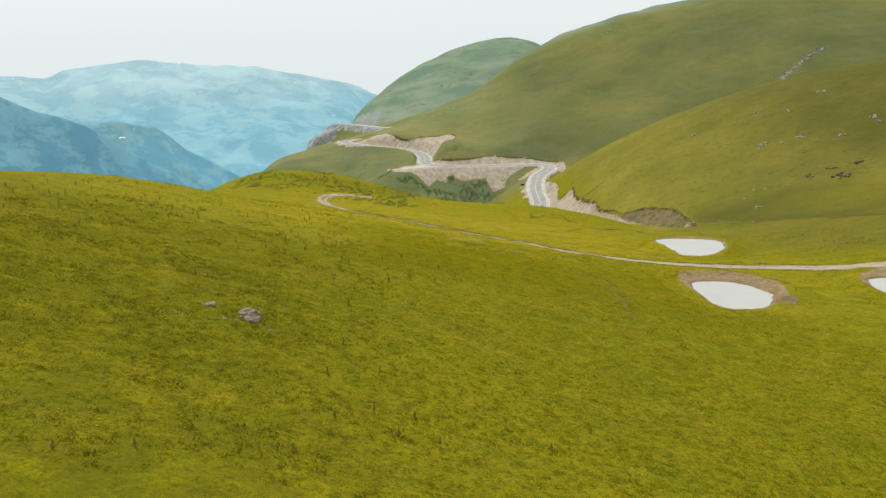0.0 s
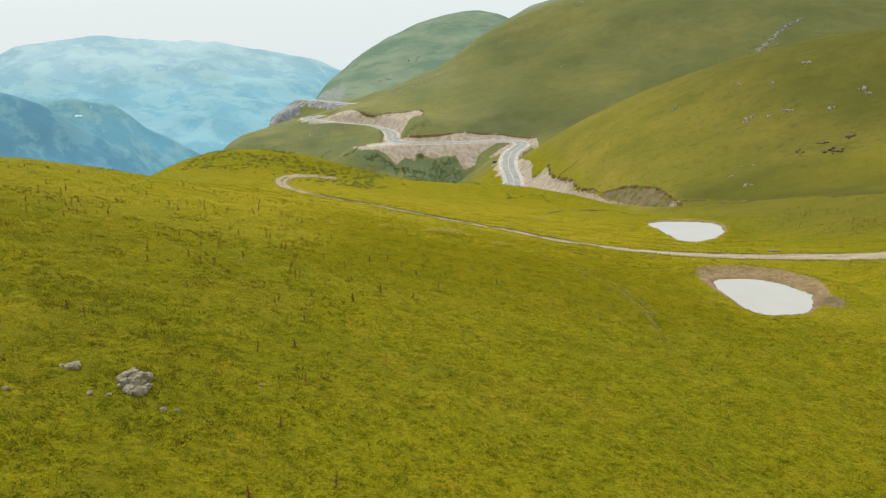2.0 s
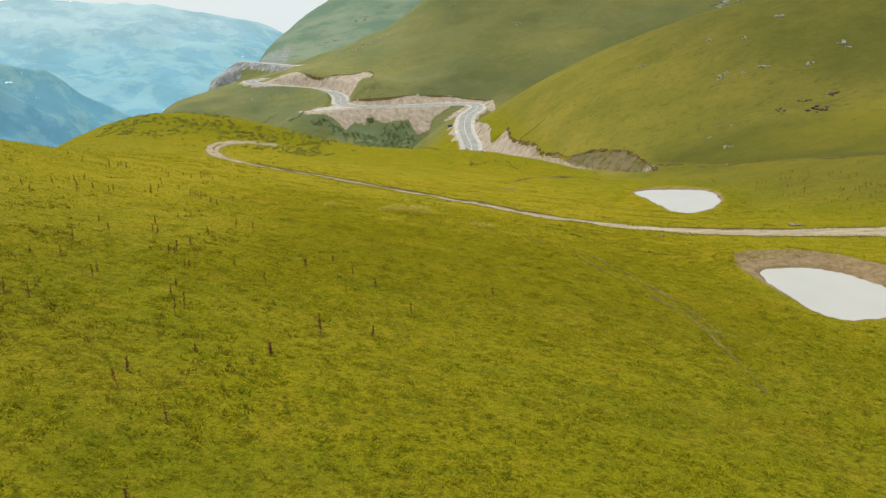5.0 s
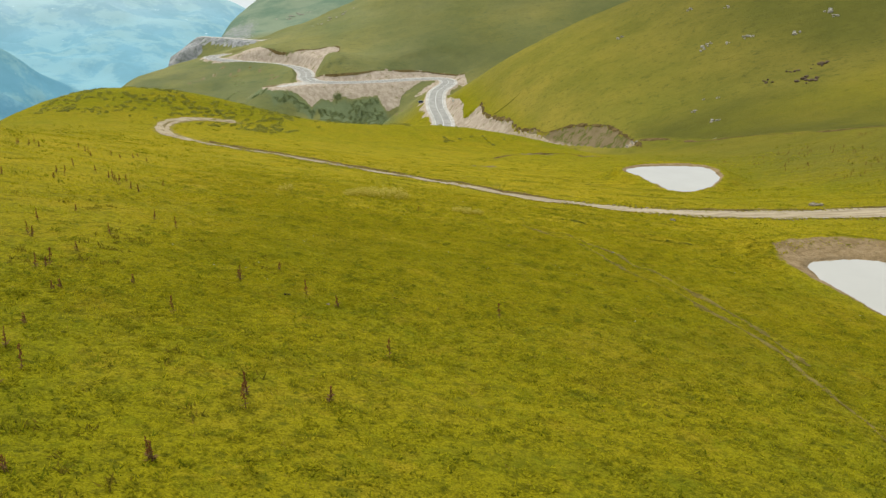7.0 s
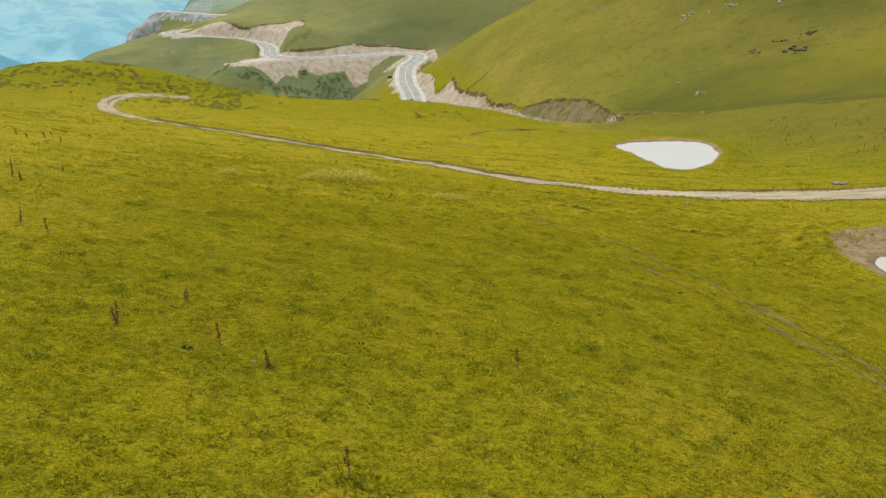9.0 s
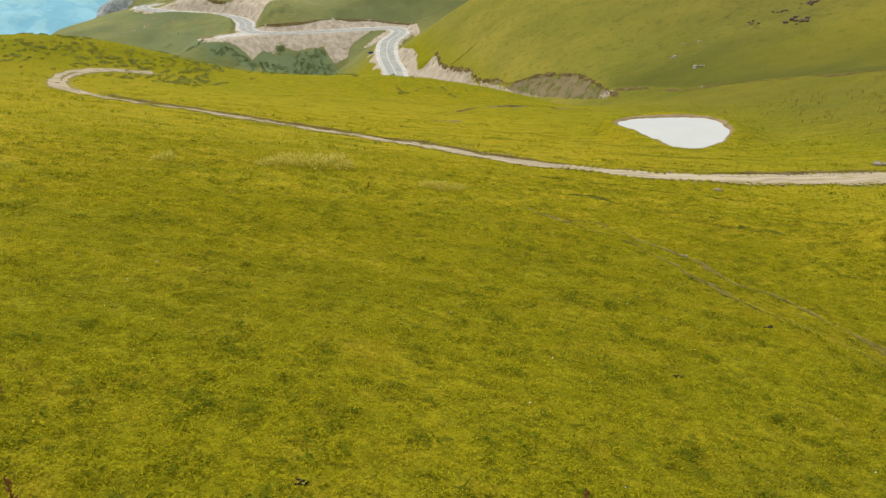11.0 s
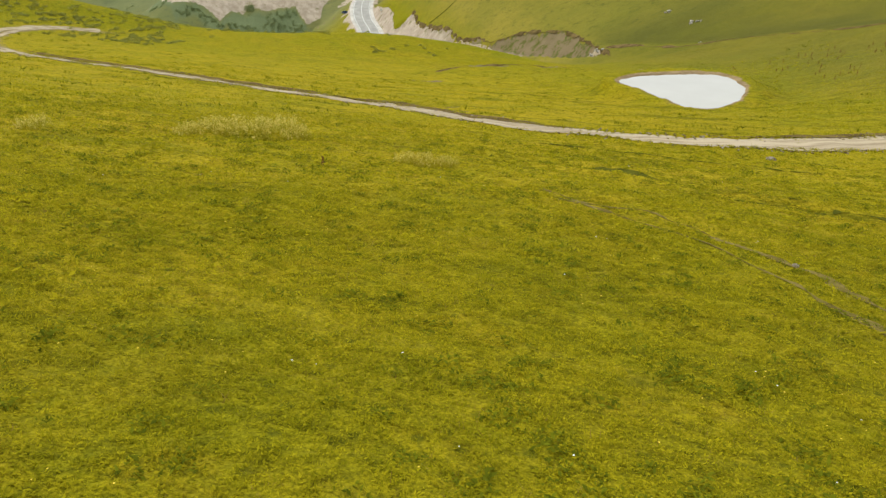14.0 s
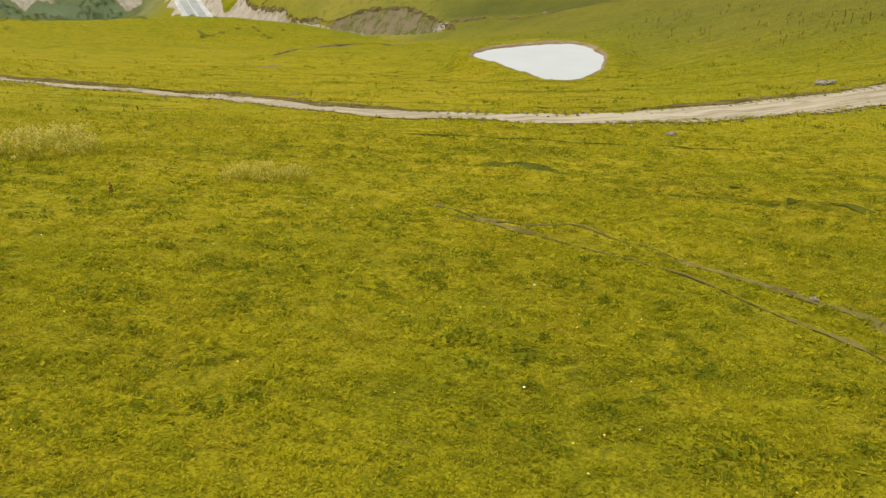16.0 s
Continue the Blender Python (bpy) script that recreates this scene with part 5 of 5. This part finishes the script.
outcrop.matrix_basis = Matrix.Translation(on_ground(-15.8, 61.9))
tagged(outcrop, "grey limestone outcrop breaking through the turf", "rock")
r = random.Random(31)
for k in range(22):
    a, d = r.uniform(0, 6.28), r.random() ** 0.7
    dx, dy = 0.85 * d * math.cos(a) - 0.2 * d * math.sin(a), 1.35 * d * math.sin(a)
    size = r.uniform(0.18, 0.46) * (1.3 - 0.6 * d)
    gz = float(ground_z(-15.8 + dx, 61.9 + dy) - ground_z(-15.8, 61.9))
    ob = part("stone", stone_bm(40 + k, size * r.uniform(0.6, 0.9), size * r.uniform(0.8, 1.2), size * r.uniform(0.8, 1.2), (dx, dy, gz + size * 0.3), r.uniform(-0.5, 0.6), 3), LIMESTONE, outcrop)


def stone(x, y, size, seed, material, label, group, detail=2, flat=0.6, name="stone"):
    r = random.Random(seed)
    flat *= 1.15
    ob = part(name, stone_bm(seed, size * r.uniform(0.8, 1.3), size * r.uniform(0.6, 1.0), size * flat * r.uniform(0.7, 1.1), detail=detail), material)
    ob.matrix_basis = Matrix.Translation(on_ground(x, y, -size * flat * 0.3)) @ Matrix.Rotation(r.uniform(0, 6.28), 4, "Z")
    return tagged(ob, label, "rock", group)


for k, (sx, sy, size) in enumerate(((-19.0, 62.2, 0.36), (-19.5, 62.1, 0.2), (-17.2, 59.6, 0.2), (-16.4, 59.9, 0.18), (-13.6, 59.4, 0.2), (-13.0, 59.6, 0.16), (-20.6, 58.4, 0.18), (-9.8, 64.8, 0.12), (-1.1, 106.4, 0.08), (24.7, 133.2, 0.13), (42.6, 159.9, 0.3))):
    stone(sx, sy, size, 500 + k, LIMESTONE, "pale limestone lying in the grass", "stones in the pasture")
for k, (sx, sy, size) in enumerate(((136.9, 439.3, 1.5), (167.2, 432.2, 1.4), (154.8, 387.5, 1.7), (157.6, 389.5, 1.2), (152.9, 386, 1.1), (177.2, 416.8, 1.4), (168.6, 380.8, 1.4), (170.6, 379, 0.8), (162, 382.3, 0.9), (199.1, 427.6, 2.0),
                                    (182.8, 368.3, 1.7), (200.7, 377.2, 1.8), (200, 371.4, 1.2), (128.4, 336.1, 0.9), (128.5, 321.1, 1.2), (130, 320, 0.7), (138.9, 340.1, 0.7), (135.2, 343.5, 0.6), (104.5, 333, 0.8), (119, 300, 0.4))):
    for q in range(3):
        a = 2.1 * q + k
        stone(sx + 0.75 * size * math.cos(a), sy + 0.75 * size * math.sin(a), size * (0.62, 0.45, 0.34)[q], 1540 + 3 * k + q, WHITE_STONE, "pale limestone breaking out of the grassy hillside", "outcrops on the hill", 2, 0.62)
r = random.Random(37)
DARK_SPOTS = [(cx + r.gauss(0, 1.1), cy + r.gauss(0, 1.4), s_ * r.uniform(0.3, 0.6)) for cx, cy, s_, many in ((155.4, 337.7, 1.0, 5), (164.4, 327.7, 1.6, 9), (166.5, 326.5, 1.2, 7), (175.5, 336.1, 1.5, 8), (173.0, 336.5, 1.1, 6), (165.5, 339.5, 1.0, 6)) for _ in range(many)]
for k, (sx, sy, size) in enumerate(DARK_SPOTS):
    stone(sx, sy, size, 580 + k, DARK_STONE, "dark weathered rock on the grassy hillside", "dark rocks on the hill")
knot = new("rock_outcrop")
knot.matrix_basis = Matrix.Translation(on_ground(70.6, 172.2))
tagged(knot, "pale rounded limestone rocks beside the gravel track", "rock")
r = random.Random(61)
for k in range(9):
    a, d = r.uniform(0, 6.28), r.random() ** 0.6
    dx, dy, size = 0.95 * d * math.cos(a), 0.6 * d * math.sin(a), r.uniform(0.28, 0.5) * (1.25 - 0.5 * d)
    gz = float(ground_z(70.6 + dx, 172.2 + dy) - ground_z(70.6, 172.2))
    part("stone", stone_bm(90 + k, size, size * r.uniform(0.7, 1.1), size * r.uniform(0.7, 1.0), (dx, dy, gz + size * 0.25), r.uniform(0, 3), 3), LIMESTONE, knot)
for k, (sx, sy) in enumerate(((103.4, 332.5), (104.6, 330.8), (102.6, 334.2), (105.4, 329.6), (101.6, 336.0), (104.0, 335.0))):
    stone(sx, sy, 0.55, 610 + k, WHITE_STONE, "white stone at the head of the gully", "white stones in the gully")
r = random.Random(78)
for k in range(70):
    f_ = r.random()
    sx, sy = 284 + 56 * f_ + r.gauss(0, 2.6 + 3 * (1 - f_)), 688 + 44 * f_ + r.gauss(0, 2.5)
    stone(sx, sy, r.uniform(0.4, 1.2), 2860 + k, GREY_STONE, "grey scree stone on the steep hillside", "scree on the hillside", 1)
for k, (sx, sy, size) in enumerate(((8.9, 800.2, 2.2), (13.4, 803.3, 2.6), (17.4, 808, 2.0), (-2.2, 794.7, 1.6), (-7.8, 794.6, 1.4), (89.7, 833.4, 1.6), (179, 888.4, 2.6), (183, 890, 1.8), (133.2, 750.6, 1.5),
                                    (-33.9, 992.9, 3.0), (-27, 995.1, 3.4), (-16.7, 1000.3, 2.4), (4.4, 1064.6, 3.4), (11.9, 1074.1, 2.6), (35, 1102.6, 2.4), (-43.8, 982.8, 3.0))):
    for q in range(4):
        stone(sx + pick.gauss(0, 1.3 * size), sy + pick.gauss(0, 1.1 * size), size * pick.uniform(0.25, 0.6), 1910 + 4 * k + q, WHITE_STONE, "pale rock outcrop on the far hillside", "outcrops on the far hills", 2, 0.4)
r = random.Random(77)
for k in range(70):
    i = r.randrange(int(len(TRACK_LINE) * 0.45), len(TRACK_LINE) - 30)
    q, w_ = TRACK_LINE[i], TRACK_LINE[i + 1] - TRACK_LINE[i]
    off = r.choice((-1, 1)) * r.uniform(1.9, 3.6)
    w_ = w_ / np.linalg.norm(w_[:2])
    stone(q[0] - w_[1] * off, q[1] + w_[0] * off, r.uniform(0.08, 0.24), 640 + k, LIMESTONE, "loose stone beside the gravel track", "stones by the track", 1)


def dung(x, y, seed):
    bm = bmesh.new()
    r = random.Random(seed)
    for k in range(7):
        stone_bm(seed + k, r.uniform(0.05, 0.10), r.uniform(0.04, 0.08), r.uniform(0.02, 0.045), (r.gauss(0, 0.10), r.gauss(0, 0.07), 0.015), r.uniform(0, 3), detail=2, bm=bm)
    ob = part("cow_dung", bm, DUNG)
    ob.matrix_basis = Matrix.Translation(on_ground(x, y))
    return tagged(ob, "dark cow pat lying on the grass", "dung", "cow pats")


for k, (sx, sy) in enumerate(((15.0, 115.8), (-3.3, 106.9), (22.0, 121.0), (2.6, 108.7))):
    dung(sx, sy, 800 + 5 * k)


# ---- on the road ----
def car(x, y, z, turn):
    base = new("car")
    base.matrix_basis = Matrix.Translation((x, y, z)) @ Matrix.Rotation(turn, 4, "Z")
    tagged(base, "dark blue car parked on the gravel shoulder", "car")

    def hull(name, outline, half, inset, material, parent, label=""):
        bm = bmesh.new()
        ring = {}
        for side in (-1, 1):
            ring[side] = [bm.verts.new((px, side * (half - inset * pz), pz)) for px, pz in outline]
        bm.faces.new(ring[1])
        bm.faces.new(ring[-1][::-1])
        for i in range(len(outline)):
            j = (i + 1) % len(outline)
            bm.faces.new((ring[-1][i], ring[-1][j], ring[1][j], ring[1][i]))
        bmesh.ops.recalc_face_normals(bm, faces=bm.faces)
        bmesh.ops.bevel(bm, geom=bm.edges[:], offset=0.05, segments=2, affect="EDGES")
        return part(name, bm, material, parent, label)

    body = hull("body", [(-2.1, 0.3), (2.1, 0.3), (2.15, 0.62), (1.95, 0.85), (0.95, 0.95), (-1.9, 0.98), (-2.15, 0.8)], 0.9, 0.05, CAR_PAINT, base)
    hull("cabin", [(1.0, 0.93), (0.35, 1.38), (-1.3, 1.42), (-1.85, 0.95)], 0.93, 0.18, GLASS, base, "dark glazed cabin")
    hull("roof", [(0.3, 1.39), (0.2, 1.46), (-1.2, 1.48), (-1.3, 1.42)], 0.95, 0.2, CAR_PAINT, base)
    for wx in (-1.3, 1.35):
        for wy in (-0.82, 0.82):
            bm = bmesh.new()
            bmesh.ops.create_cone(bm, cap_ends=True, segments=20, radius1=0.33, radius2=0.33, depth=0.22, matrix=Matrix.Translation((wx, wy, 0.33)) @ Matrix.Rotation(radians(90), 4, "X"))
            wheel = part("wheel", bm, RUBBER, base, "black tyre")
            bm = bmesh.new()
            bmesh.ops.create_cone(bm, cap_ends=True, segments=16, radius1=0.2, radius2=0.2, depth=0.25, matrix=Matrix.Translation((wx, wy, 0.33)) @ Matrix.Rotation(radians(90), 4, "X"))
            part("rim", bm, STEEL, wheel)
    for wy in (-0.6, 0.6):
        for wx, name in ((2.13, "headlight"), (-2.13, "tail_light")):
            bm = bmesh.new()
            bmesh.ops.create_cube(bm, size=1, matrix=Matrix.Translation((wx, wy, 0.72)) @ Matrix.Diagonal((0.08, 0.3, 0.14, 1)))
            part(name, bm, STEEL if wx > 0 else SEED, base)
    return body


car(56.6, 557.0, float(ground_z(56.6, 557.0)) + 0.05, radians(15))


def road_sign(x, y):
    z = float(ground_z(x, y))
    bm = bmesh.new()
    bmesh.ops.create_cone(bm, cap_ends=True, segments=8, radius1=0.05, radius2=0.05, depth=2.6, matrix=Matrix.Translation((0, 0, 1.3)))
    post = part("road_sign", bm, STEEL)
    post.matrix_basis = Matrix.Translation((x, y, z - 0.1))
    tagged(post, "white road sign on a steel post", "sign")
    bm = bmesh.new()
    bmesh.ops.create_cube(bm, size=1, matrix=Matrix.Translation((0, -0.07, 2.2)) @ Matrix.Diagonal((1.1, 0.04, 1.0, 1)))
    bmesh.ops.bevel(bm, geom=bm.edges[:], offset=0.015, segments=1, affect="EDGES")
    part("plate", bm, PAINT, post, "white plate")


road_sign(71.5, 527)
